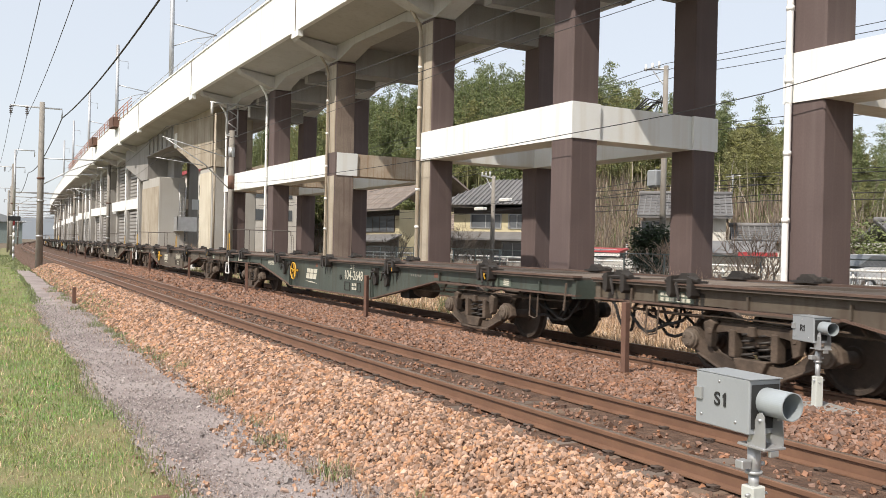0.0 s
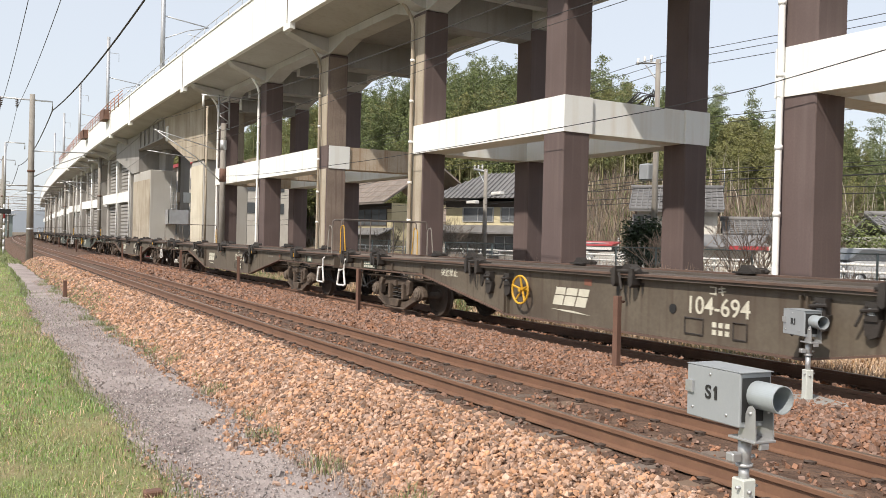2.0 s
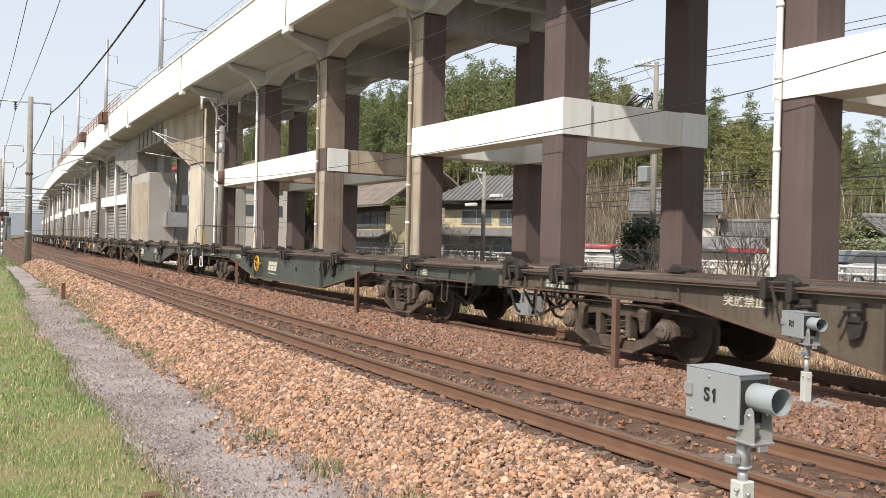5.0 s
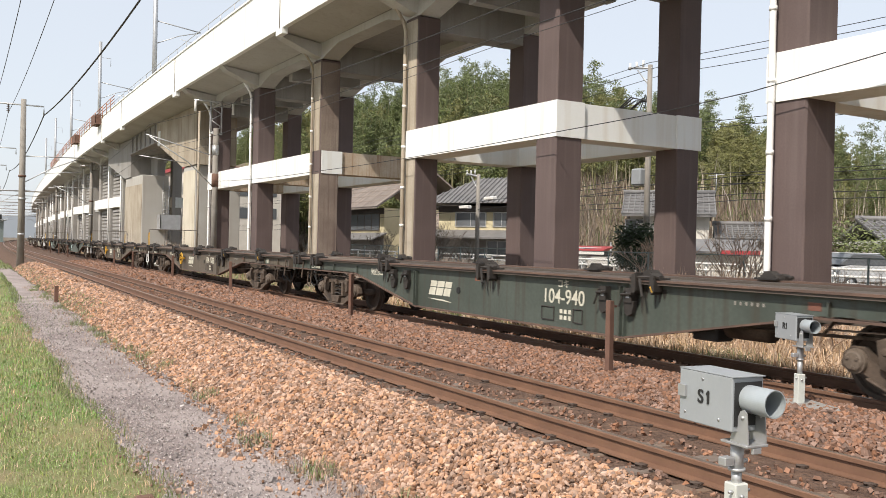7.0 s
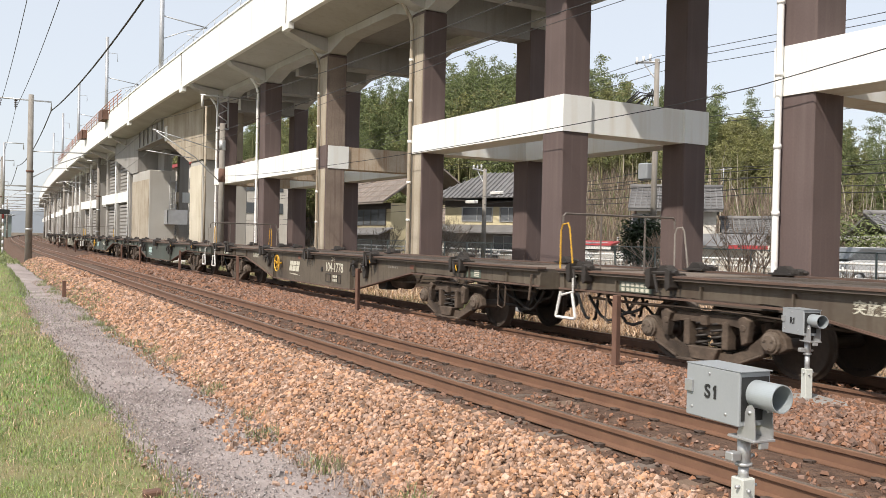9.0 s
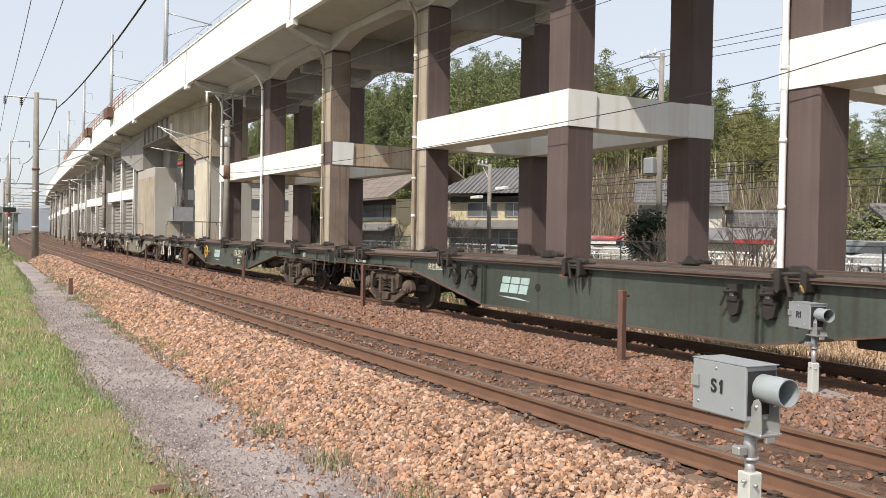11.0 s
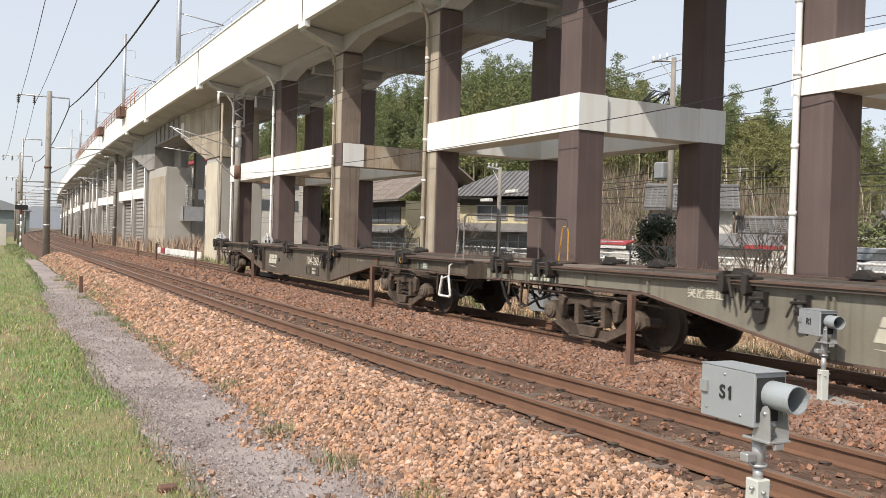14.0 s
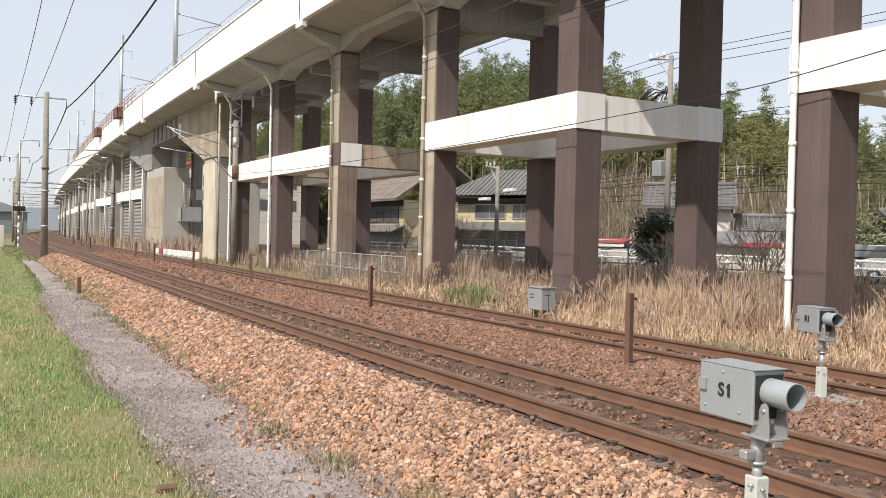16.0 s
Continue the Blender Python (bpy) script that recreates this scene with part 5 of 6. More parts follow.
blades("slope_green", [(38, 54, 5.0, 75.0, 16000, 0.3, 1.3, 0.06), (40, 54, 70.0, 130.0, 12000, 0.5, 2.0, 0.1)], M_LEAF, "green undergrowth scattered over the slope", "undergrowth", 35, 0.6, lambda x, y: hill_z(x + ct(y), y))


def shrub(x, y, h, r, material, seed, label, count=1500, size=0.16):
    g = np.random.default_rng(seed)
    t = thing("shrub", (x, y, ground_z(x)), label, "shrub", "shrubs by the houses")
    bm = bmesh.new()
    cs = []
    for k in range(16):
        a = g.uniform(0, math.tau)
        tip = Vector((r * 0.8 * math.cos(a) * g.random(), r * 0.8 * math.sin(a) * g.random(), h * g.uniform(0.35, 0.95)))
        rod(bm, (0, 0, -0.1), tip * 0.5 + Vector((0, 0, 0.1)), 0.04, 5, 0.025)
        rod(bm, tip * 0.5 + Vector((0, 0, 0.1)), tip, 0.025, 5, 0.01)
        cs.append(tuple(tip))
    part("stem", bm, M_BARK, t)["kind"] = "stuff"
    new("leaves", leaf_mesh("leaves", g, cs, count, (r * 0.26, r * 0.26, h * 0.12), size, material, 0.0)).parent = t


shrub(24.3, 26.1, 2.1, 0.85, M_LEAFD, 41, "dark evergreen shrub beside the street pole", 6500, 0.14)
shrub(33.6, 33.2, 1.8, 0.9, M_LEAFD, 42, "dark evergreen shrub beside the white house", 4500, 0.14)
shrub(33.5, 20.9, 1.9, 1.5, M_LEAF, 43, "clipped green garden shrub behind the cars", 2000)
shrub(35.0, 24.5, 2.8, 1.4, M_LEAF, 44, "clipped green garden shrub behind the cars", 2000)
shrub(34.0, 18.2, 1.7, 1.6, M_LEAF2, 45, "clipped green garden shrub behind the cars", 2000)
shrub(29.2, 67.8, 4.0, 1.4, M_LEAFD, 46, "tall dark garden shrub at the house corner", 1800)


def bare_bush(x, y, h, seed, count, material):
    g = random.Random(seed)
    t = thing("bare_bush", (x, y, ground_z(x)), "leafless twiggy bush in the rough verge", "bush", "leafless bushes")
    bm = bmesh.new()

    def grow(p, d, length, r, depth):
        q = p + d * length
        rod(bm, p, q, r, 4, r * 0.6)
        if depth:
            for _ in range(3):
                e = (d + Vector((g.uniform(-0.7, 0.7), g.uniform(-0.7, 0.7), g.uniform(-0.2, 0.5)))).normalized()
                grow(q, e, length * g.uniform(0.55, 0.85), r * 0.6, depth - 1)
    for _ in range(count):
        grow(Vector((g.uniform(-0.4, 0.4), g.uniform(-0.4, 0.4), -0.1)), Vector((g.uniform(-0.5, 0.5), g.uniform(-0.5, 0.5), 1)).normalized(), h * 0.4, 0.03, 3)
    part("branching", bm, material, t)["kind"] = "stuff"


for k, (x, y, h) in enumerate(((25, 44, 2.6), (24, 41.5, 2.0), (27, 46.5, 2.8), (23.5, 47, 2.2), (24, 38.5, 1.7), (22.6, 22.0, 2.2), (23.2, 20.4, 2.4), (22.8, 19.2, 2.0), (22.5, 23.6, 1.9), (25, 57, 2.4), (24, 62, 2.2), (20, 17.6, 1.4), (19.5, 26.5, 1.6), (38.5, 31, 4.6), (39.5, 27, 5.0), (39, 46, 5.5), (40, 52, 5.0))):
    bare_bush(x, y, h, 60 + k, 5, M_REED if k in (5, 6, 7, 8, 11, 12) else M_BARK)

for k in range(22):
    bare_bush(random.uniform(11.9, 15.5), 9.0 + 1.15 * k + random.uniform(-0.5, 0.5), random.uniform(0.5, 1.1), 200 + k, 4, M_REED)

# ---- the line's far end ----
M_HAZE = mat("hazy_far_ridge", (0.36, 0.40, 0.45), 1.0, dark=(0.30, 0.34, 0.38), scale=0.01, fine=0.1, bump=0)
verts, faces = [], []
for k in range(61):
    a = radians(-80 + k * 2.6)
    x, y = 900 * math.sin(a), 900 * math.cos(a)
    verts += [(x, y, -5), (x * 1.0, y, 16 + 10 * noise.noise(Vector((k * 0.35, 0, 0))))]
for k in range(60):
    faces.append((2 * k, 2 * k + 2, 2 * k + 3, 2 * k + 1))
tagged(raw("backdrop", verts, faces, M_HAZE), "hazy low hills on the horizon", "hills", kind="structure")
hall = thing("far_hall", (19.5, 330, 0), "long low hall with a pale roof far down the line", "building")
boxes("wall", [(-14, 2, -30, 30, -0.6, 6.0)], M_FENCE, hall)
bm = bmesh.new()
prism(bm, [(-15, 6.0), (-6, 9.0), (3, 6.0)], -31, 31, "y")
part("roof", bm, M_GREYPAINT, hall)
cab = thing("cream_cabinet", (4.4, 100.0, -0.6), "cream equipment cabinet beside the path", "cabinet")
boxes("case", [(-1.3, 0.6, -0.8, 0.8, 0, 2.2)], M_WHITEW, cab, bevel=0.03)
boxes("door_panel", [(-1.1, 0.4, -0.815, -0.802, 0.2, 2.0)], M_WHITEW, cab)
gt = thing("crossing_signal", (5.35, 84.0, -0.55), "red and white level crossing signal post", "crossing signal")
for k in range(7):
    run("post_band", [(0, 0, 0.6 * k), (0, 0, 0.6 * k + 0.6)], 0.09, M_REDROOF if k == 5 else M_WPAINT if k == 3 else M_STEEL, gt, n=10)
run("mast", [(0, 0, 4.2), (0, 0, 9.5)], 0.09, M_STEEL, gt)
run("yoke", [(0, 0, 9.5), (1.5, 0, 9.5), (1.5, 0, 9.0)], 0.05, M_STEEL, gt)
boxes("lamp_box", [(-0.5, 0.5, -0.25, -0.12, 3.4, 3.8)], M_BLACK, gt, bevel=0.03)
for k in range(4):
    y = 130 + 45 * k
    gy = thing("gantry", (TRACK_A + 1.9 + ct(y), y, -0.4), "steel gantry frame over both tracks", "gantry", "far gantries")
    for dx in (-4.6, 4.6):
        run("leg", [(dx, 0, -0.2), (dx, 0, 8.0)], 0.12, M_POLECONC, gy)
    run("beam", [(-4.6, 0, 7.8), (4.6, 0, 7.8)], 0.08, M_POLECONC, gy)
    run("beam", [(-4.6, 0, 7.2), (4.6, 0, 7.2)], 0.05, M_POLECONC, gy)
wb = thing("site_barrier", (13.2, 60.0, -0.3), "white and red plastic site barriers at the road", "barrier")
for k in range(9):
    boxes("panel", [(0, 0.08, -6.5 + 1.45 * k, -5.2 + 1.45 * k, 0.1, 0.5)], M_WPAINT if k not in (7,) else M_REDROOF, wb, bevel=0.02)
    boxes("foot", [(-0.15, 0.25, -6.0 + 1.45 * k, -5.8 + 1.45 * k, 0.0, 0.1)], M_WPAINT, wb)

# ---- wagons ----
M_RUSTEDGE = mat("rusty_flange", (0.15, 0.092, 0.068), 0.75, dark=(0.075, 0.05, 0.04), scale=2.5, fine=30, amount=0.8, bump=0.1)
M_PRIMER = mat("faded_primer", (0.22, 0.09, 0.06), 0.8, dark=(0.13, 0.06, 0.045), scale=6)
M_LOCK = mat("greasy_lock_iron", (0.045, 0.038, 0.033), 0.6, dark=(0.02, 0.017, 0.015), scale=6, fine=40, amount=0.8)
M_GREASE = mat("grease_run", (0.03, 0.026, 0.022), 0.55, dark=(0.018, 0.015, 0.013), scale=8)
SPEED, PITCH, LAST_A = 15.81, 20.4, 244.35
WHEEL_R = 0.405


def lathe(bm, profile, n=28):
    """Spin (x, r) round the x axis."""
    rings = [[bm.verts.new((x, r * math.cos(i * math.tau / n), r * math.sin(i * math.tau / n))) for i in range(n)] for x, r in profile]
    for a, b in zip(rings, rings[1:]):
        for i in range(n):
            bm.faces.new((a[i], a[(i + 1) % n], b[(i + 1) % n], b[i]))
    bm.faces.new(rings[0])
    bm.faces.new(rings[-1][::-1])


bm = bmesh.new()
lathe(bm, [(-0.60, 0.09), (-0.60, 0.12), (-0.575, 0.13), (-0.56, 0.34), (-0.60, 0.355), (-0.60, 0.40), (-0.53, 0.405), (-0.505, 0.43), (-0.48, 0.425), (-0.475, 0.36), (-0.51, 0.34), (-0.5, 0.12), (-0.5, 0.08)])
WHEEL = mesh_of("wheel", bm, M_WHEEL, soft=False)
bm = bmesh.new()
rod(bm, (-0.9, 0, 0), (0.9, 0, 0), 0.075, 14)
AXLE = mesh_of("axle", bm, M_WHEEL, soft=True)
# cast side frame: domed axle-box housings, arms that drop to a low middle, spring posts
bm = bmesh.new()
half = [(1.14, 0.38), (1.11, 0.50), (1.02, 0.58), (0.88, 0.58), (0.78, 0.47), (0.58, 0.30), (0.40, 0.23)]
low = [(0.42, 0.10), (0.74, 0.24), (0.86, 0.32), (1.04, 0.32)]
prism(bm, [(-y, z) for y, z in half] + [(y, z) for y, z in half[::-1]] + [(y, z) for y, z in low[::-1]] + [(-y, z) for y, z in low], -0.055, 0.055, "x")
prism(bm, [(-0.66, 0.58), (-0.46, 0.68), (0.46, 0.68), (0.66, 0.58), (0.62, 0.52), (0.40, 0.58), (-0.40, 0.58), (-0.62, 0.52)], -0.06, 0.06, "x")
quad_box(bm, -0.12, 0.10, -0.44, 0.44, 0.085, 0.125)
for e in (-1, 1):
    quad_box(bm, -0.09, 0.06, e * 0.30 - 0.045, e * 0.30 + 0.045, 0.28, 0.6)
    prism(bm, [(e * 0.46, 0.11), (e * 0.82, 0.26), (e * 0.82, 0.29), (e * 0.46, 0.145)], -0.10, 0.04, "x")
    prism(bm, [(e * 0.52, 0.66), (e * 0.60, 0.70), (e * 0.70, 0.66), (e * 0.66, 0.40), (e * 0.58, 0.36), (e * 0.56, 0.58)], -0.13, -0.03, "x")
    rod(bm, (-0.14, e * 0.60, 0.56), (0.02, e * 0.60, 0.56), 0.045, 8)
prism(bm, [(-0.24, 0.285), (0.24, 0.285), (0.17, 0.13), (-0.17, 0.13)], -0.13, 0.0, "x")
quad_box(bm, -0.12, 0.0, -0.05, 0.05, 0.54, 0.66)
SIDEFRAME = mesh_of("side_frame", bm, M_BOGIE, bevel=0.01)
bm = bmesh.new()
lathe(bm, [(-0.10, 0.03), (-0.10, 0.085), (-0.09, 0.10), (-0.07, 0.10), (-0.066, 0.125), (0.08, 0.13), (0.08, 0.05)], 18)
for k in range(3):
    a = k * math.tau / 3 + 0.5
    rod(bm, (-0.115, 0.06 * math.cos(a), 0.06 * math.sin(a)), (-0.09, 0.06 * math.cos(a), 0.06 * math.sin(a)), 0.018, 6)
AXLEBOX = mesh_of("axle_box", bm, mat("axle_box_cast", (0.155, 0.12, 0.092), 0.7, dark=(0.05, 0.037, 0.028), scale=10), soft=False)
bm = bmesh.new()
pts = [(0.085 * math.cos(i * 0.7), 0.085 * math.sin(i * 0.7), 0.0087 * i) for i in range(37)]
tube(bm, pts, 0.017, 5)
SPRING = mesh_of("coil_spring", bm, M_LOCK, soft=True)
bm = bmesh.new()
prism(bm, [(0.0, 0.22), (0.06, 0.20), (0.09, 0.40), (0.06, 0.60), (0.0, 0.58), (0.03, 0.40)], -0.05, 0.05, "x")
SHOE = mesh_of("brake_block", bm, M_BOGIE)


def child(name, me, parent, m=None):
    ob = new(name, me)
    ob.parent = parent
    if m is not None:
        ob.matrix_local = m
    return ob


T = Matrix.Translation


M_DUST = mat("dusty_deck_plate", (0.19, 0.15, 0.12), 0.85, dark=(0.11, 0.085, 0.068), scale=2, fine=25)


def make_wagon(paint, label, turned):
    """An empty container flat. turned: the end with the platform rail and white steps trails; otherwise it leads."""
    w = thing("container_wagon", (0, 0, 0), label, "railway wagon", "wagons of the freight train")
    back, front = (10.1, -9.85) if turned else (10.05, -9.7)
    rail_end = 1 if turned else -1
    locks = (8.0, 4.14, 0.3, -3.57, -7.4) if turned else (8.35, 4.57, 0.78, -3.0, -7.0)
    brackets = (3.68, 3.12, -2.68, -3.26) if turned else (4.24, 3.68, -2.16, -2.67)
    belly = (3.2, -2.45) if turned else (3.35, -2.5)
    # open deck: edge strips, spine and cross members
    boxes("deck_edge", [(-1.2, -0.82, front, back, 1.05, 1.085)], M_DECK, w)
    boxes("deck_edge", [(0.82, 1.2, front, back, 1.05, 1.085)], M_DECK, w)
    boxes("deck_spine", [(-0.36, 0.36, front + 0.1, back - 0.1, 0.72, 1.07)], M_DECK, w)
    for k in range(-7, 8):
        y = 0.15 + k * 1.36
        boxes("cross_member", [(-1.1, 1.1, y - 0.09, y + 0.09, 0.86, 1.062)], M_DECK, w)
    for e, end in ((-1, front), (1, back)):
        boxes("end_deck", [(-0.9, 0.9, min(end - e * 0.05, end - e * 1.9), max(end - e * 0.05, end - e * 1.9), 1.045, 1.083)], M_DUST, w)
        boxes("end_sill", [(-1.15, 1.15, min(end, end - e * 0.1), max(end, end - e * 0.1), 0.78, 1.05)], paint, w)
    for s in (-1, 1):
        bm = bmesh.new()
        prism(bm, [(front, 1.05), (back, 1.05), (back, 0.84), (6.45, 0.86), (6.2, 0.85), (belly[0], 0.34), (belly[1], 0.34), (-5.5, 0.85), (-5.75, 0.86), (front, 0.84)], s * 1.10 - 0.012, s * 1.10 + 0.012, "x")
        sill = part("side_sill", bm, paint, w)
        boxes("top_flange", [(min(s * 1.06, s * 1.22), max(s * 1.06, s * 1.22), front - 0.02, back + 0.02, 1.0855, 1.112)], M_RUSTEDGE, sill, "rusty rolled top flange")
        boxes("bottom_flange", [(min(s * 1.04, s * 1.17), max(s * 1.04, s * 1.17), belly[1], belly[0], 0.314, 0.339)], M_RUSTEDGE, sill)
        for a, b in (((belly[0], 0.34), (6.2, 0.85)), ((belly[1], 0.34), (-5.5, 0.85))):
            bm = bmesh.new()
            prism(bm, [a, b, (b[0], b[1] - 0.025), (a[0], a[1] - 0.025)], s * 1.10 - 0.06, s * 1.10 + 0.07, "x")
            part("bottom_flange", bm, M_RUSTEDGE, sill)
        for a, b in ((6.2, back), (front, -5.5)):
            boxes("bottom_flange", [(min(s * 1.05, s * 1.17), max(s * 1.05, s * 1.17), a, b, 0.815, 0.839)], M_RUSTEDGE, sill)
        for y in belly:
            boxes("stiffener", [(min(s * 1.112, s * 1.17), max(s * 1.112, s * 1.17), y - 0.05, y - 0.035, 0.345, 0.999), (min(s * 1.112, s * 1.17), max(s * 1.112, s * 1.17), y + 0.035, y + 0.05, 0.345, 0.999)], paint, sill)
        for y in (7.4, -7.7, 8.9, -8.9, 6.1, -5.6):
            boxes("stiffener", [(min(s * 1.112, s * 1.155), max(s * 1.112, s * 1.155), y - 0.01, y + 0.01, 0.845, 0.999)], paint, sill)
    boxes("primer_patch", [(-1.1165, -1.1125, y, y + 0.16, 0.9, 0.985) for y in (-5.5, 1.1)], M_PRIMER, w, "faded red primer patch")["kind"] = "stuff"
    # container locks that fold over the deck's edge, with the grease that runs from them
    for n, y in enumerate(locks + (back - 0.5,)):
        for s in (-1, 1):
            bm = bmesh.new()
            x0 = s * 1.10
            quad_box(bm, x0 - 0.13, x0 + 0.13, y - 0.19, y + 0.19, 1.113, 1.14)
            prism(bm, [(y - 0.15, 1.14), (y + 0.15, 1.14), (y + 0.10, 1.185), (y + 0.07, 1.23), (y - 0.03, 1.235), (y - 0.10, 1.19)], x0 - 0.07, x0 + 0.07, "x")
            for e in (-1, 1):
                prism(bm, [(y + e * 0.13, 1.20), (y + e * 0.21, 1.17), (y + e * 0.21, 0.97), (y + e * 0.16, 0.93), (y + e * 0.13, 0.97)], min(x0 + s * 0.02, x0 + s * 0.17), max(x0 + s * 0.02, x0 + s * 0.17), "x")
            rod(bm, (x0 + s * 0.12, y - 0.27, 1.15), (x0 + s * 0.12, y + 0.27, 1.13), 0.025, 6)
            rod(bm, (x0 + s * 0.17, y + 0.05, 1.12), (x0 + s * 0.19, y - 0.03, 0.9), 0.018, 6)
            lk = part("container_lock", bm, M_LOCK, w)
            if s < 0 and n < 5:
                g = random.Random(n + (7 if turned else 0))
                bm = bmesh.new()
                for k in range(7):
                    yy, ln, wd = y - 0.24 + 0.08 * k, g.uniform(0.08, 0.34), g.uniform(0.02, 0.05)
                    prism(bm, [(yy - wd, 0.998), (yy + wd, 0.998), (yy + wd * 0.6, 0.998 - ln * 0.6), (yy, 0.998 - ln), (yy - wd * 0.7, 0.998 - ln * 0.5)], -1.1145 - 0.0003 * k, -1.1125, "x")
                part("grease_run", bm, M_GREASE, lk, "dark grease run below the lock")["kind"] = "stuff"
    for y in brackets:
        bm = bmesh.new()
        quad_box(bm, -1.21, -1.115, y - 0.07, y + 0.07, 0.80, 0.99)
        prism(bm, [(y - 0.10, 0.82), (y + 0.10, 0.82), (y + 0.08, 0.66), (y + 0.03, 0.62), (y - 0.06, 0.66)], -1.19, -1.13, "x")
        rod(bm, (-1.22, y + 0.16, 0.74), (-1.22, y + 0.05, 0.95), 0.016, 6)
        rod(bm, (-1.23, y - 0.1, 0.92), (-1.23, y + 0.1, 0.90), 0.02, 6)
        br = part("lock_bracket", bm, M_LOCK, w)
        boxes("latch_face", [(-1.216, -1.211, y - 0.03, y + 0.03, 0.86, 0.93)], M_GREYPAINT, br, "worn bare latch face")
    for y in (locks[3] - 0.12, locks[4] - 0.02):
        bm = bmesh.new()
        tube(bm, [(-1.25, y, 1.06), (-1.27, y - 0.03, 1.02), (-1.265, y - 0.06, 0.96)], 0.009, 5)
        part("strap_tag", bm, M_YELLOW, w, "short yellow strap tag")
    # brake gear under the sill
    bm = bmesh.new()
    rod(bm, (-0.75, -4.6, 0.62), (-0.75, -3.3, 0.62), 0.16, 12)
    part("air_tank", bm, M_BOGIE, w, soft=True)
    boxes("valve_box", [(-1.0, -0.7, -4.0, -3.6, 0.42, 0.6)], M_BLACK, w, bevel=0.02)
    bm = bmesh.new()
    tube(bm, [(-0.95, back - 0.5, 0.72), (-0.95, 5.8, 0.66), (-0.9, 3.0, 0.6), (-0.9, -4.0, 0.6), (-0.95, -6.0, 0.66), (-0.95, front + 0.4, 0.72)], 0.02, 5)
    part("brake_pipe", bm, M_BOGIE, w)
    # bogies
    for yb in (-6.8, 7.4):
        bm = bmesh.new()
        quad_box(bm, -0.98, 0.98, yb - 0.2, yb + 0.2, 0.42, 0.68)
        quad_box(bm, -0.3, 0.3, yb - 0.26, yb + 0.26, 0.68, 0.74)
        bogie = part("bogie", bm, M_BOGIE, w, bevel=0.01)
        for s in (-1, 1):
            child("side_frame", SIDEFRAME, bogie, T((s * 0.97, yb, 0)) @ Matrix.Rotation(math.pi if s > 0 else 0, 4, "Z"))
            for dy in (-0.12, 0.12):
                child("coil_spring", SPRING, bogie, T((s * 0.95, yb + dy, 0.29)))
            for e in (-1, 1):
                child("axle_box", AXLEBOX, bogie, T((s * 1.0, yb + e * 0.95, WHEEL_R + 0.03)) @ Matrix.Rotation(math.pi if s > 0 else 0, 4, "Z"))
                child("brake_block", SHOE, bogie, T((s * 0.56, yb + e * 0.44, 0)) @ Matrix.Rotation(0 if e > 0 else math.pi, 4, "Z"))
            fen = bmesh.new()
            for e in (-1, 1):
                tube(fen, [(s * 0.95, yb + e * (0.95 + 0.5 * math.cos(a)), WHEEL_R + 0.5 * math.sin(a)) for a in (0.5, 0.9, 1.3, 1.7, 2.1)], 0.02, 5)
            part("brake_hanger", fen, M_BOGIE, bogie)
        bm = bmesh.new()
        tube(bm, [(-1.08, yb + 1.25, 0.72), (-1.1, yb + 0.4, 0.74), (-1.1, yb - 0.4, 0.74), (-1.08, yb - 1.25, 0.71)], 0.012, 5)
        part("release_rod", bm, M_BOGIE, bogie)
        for e in (-1, 1):
            ax = child("wheelset", AXLE, w, T((0, yb + e * 0.95, WHEEL_R)))
            child("wheel", WHEEL, ax)
            child("wheel", WHEEL, ax, Matrix.Rotation(math.pi, 4, "Z"))
    # ends: couplers, hoses, grab irons and steps
    for e, end in ((-1, front), (1, back)):
        bm = bmesh.new()
        quad_box(bm, -0.13, 0.13, min(end - e * 0.4, end + e * 0.12), max(end - e * 0.4, end + e * 0.12), 0.72, 0.95)
        prism(bm, [(-0.16, end + e * 0.1), (0.16, end + e * 0.1), (0.18, end + e * 0.18), (0.05, end + e * 0.22), (-0.14, end + e * 0.2)], 0.70, 0.99, "z")
        part("coupler", bm, M_BOGIE, w)
        for x0, dip in ((-0.45, 0.34), (0.45, 0.36)):
            bm = bmesh.new()
            tube(bm, [(x0, end - e * 0.1, 0.8), (x0 + 0.02, end, 0.68), (x0 + 0.05, end + e * 0.06, 0.48), (x0 + 0.08, end + e * 0.12, dip + 0.02), (x0 + 0.1, end + e * 0.17, dip)], 0.025, 6)
            part("brake_hose", bm, M_BLACK, w)
        iron = M_WPAINT if e == rail_end else M_BOGIE
        ys = end - e * (0.75 if not turned else 0.22)
        for s in (-1, 1):
            bm = bmesh.new()
            tube(bm, [(s * 1.16, ys - 0.16, 1.02), (s * 1.21, ys - 0.16, 0.98), (s * 1.21, ys - 0.16, 0.80), (s * 1.21, ys + 0.10, 0.74)] if e == rail_end else [(s * 1.16, ys, 1.0), (s * 1.2, ys, 0.6)], 0.017, 6)
            if e == rail_end:
                tube(bm, [(s * 1.21, ys + 0.12, 0.78), (s * 1.21, ys + 0.22, 0.44), (s * 1.21, ys + 0.20, 0.42), (s * 1.21, ys - 0.20, 0.42), (s * 1.21, ys - 0.22, 0.44), (s * 1.21, ys - 0.14, 0.78)], 0.022, 6)
            part("step", bm, iron, w, "white painted step iron" if e == rail_end else "")
            bm = bmesh.new()
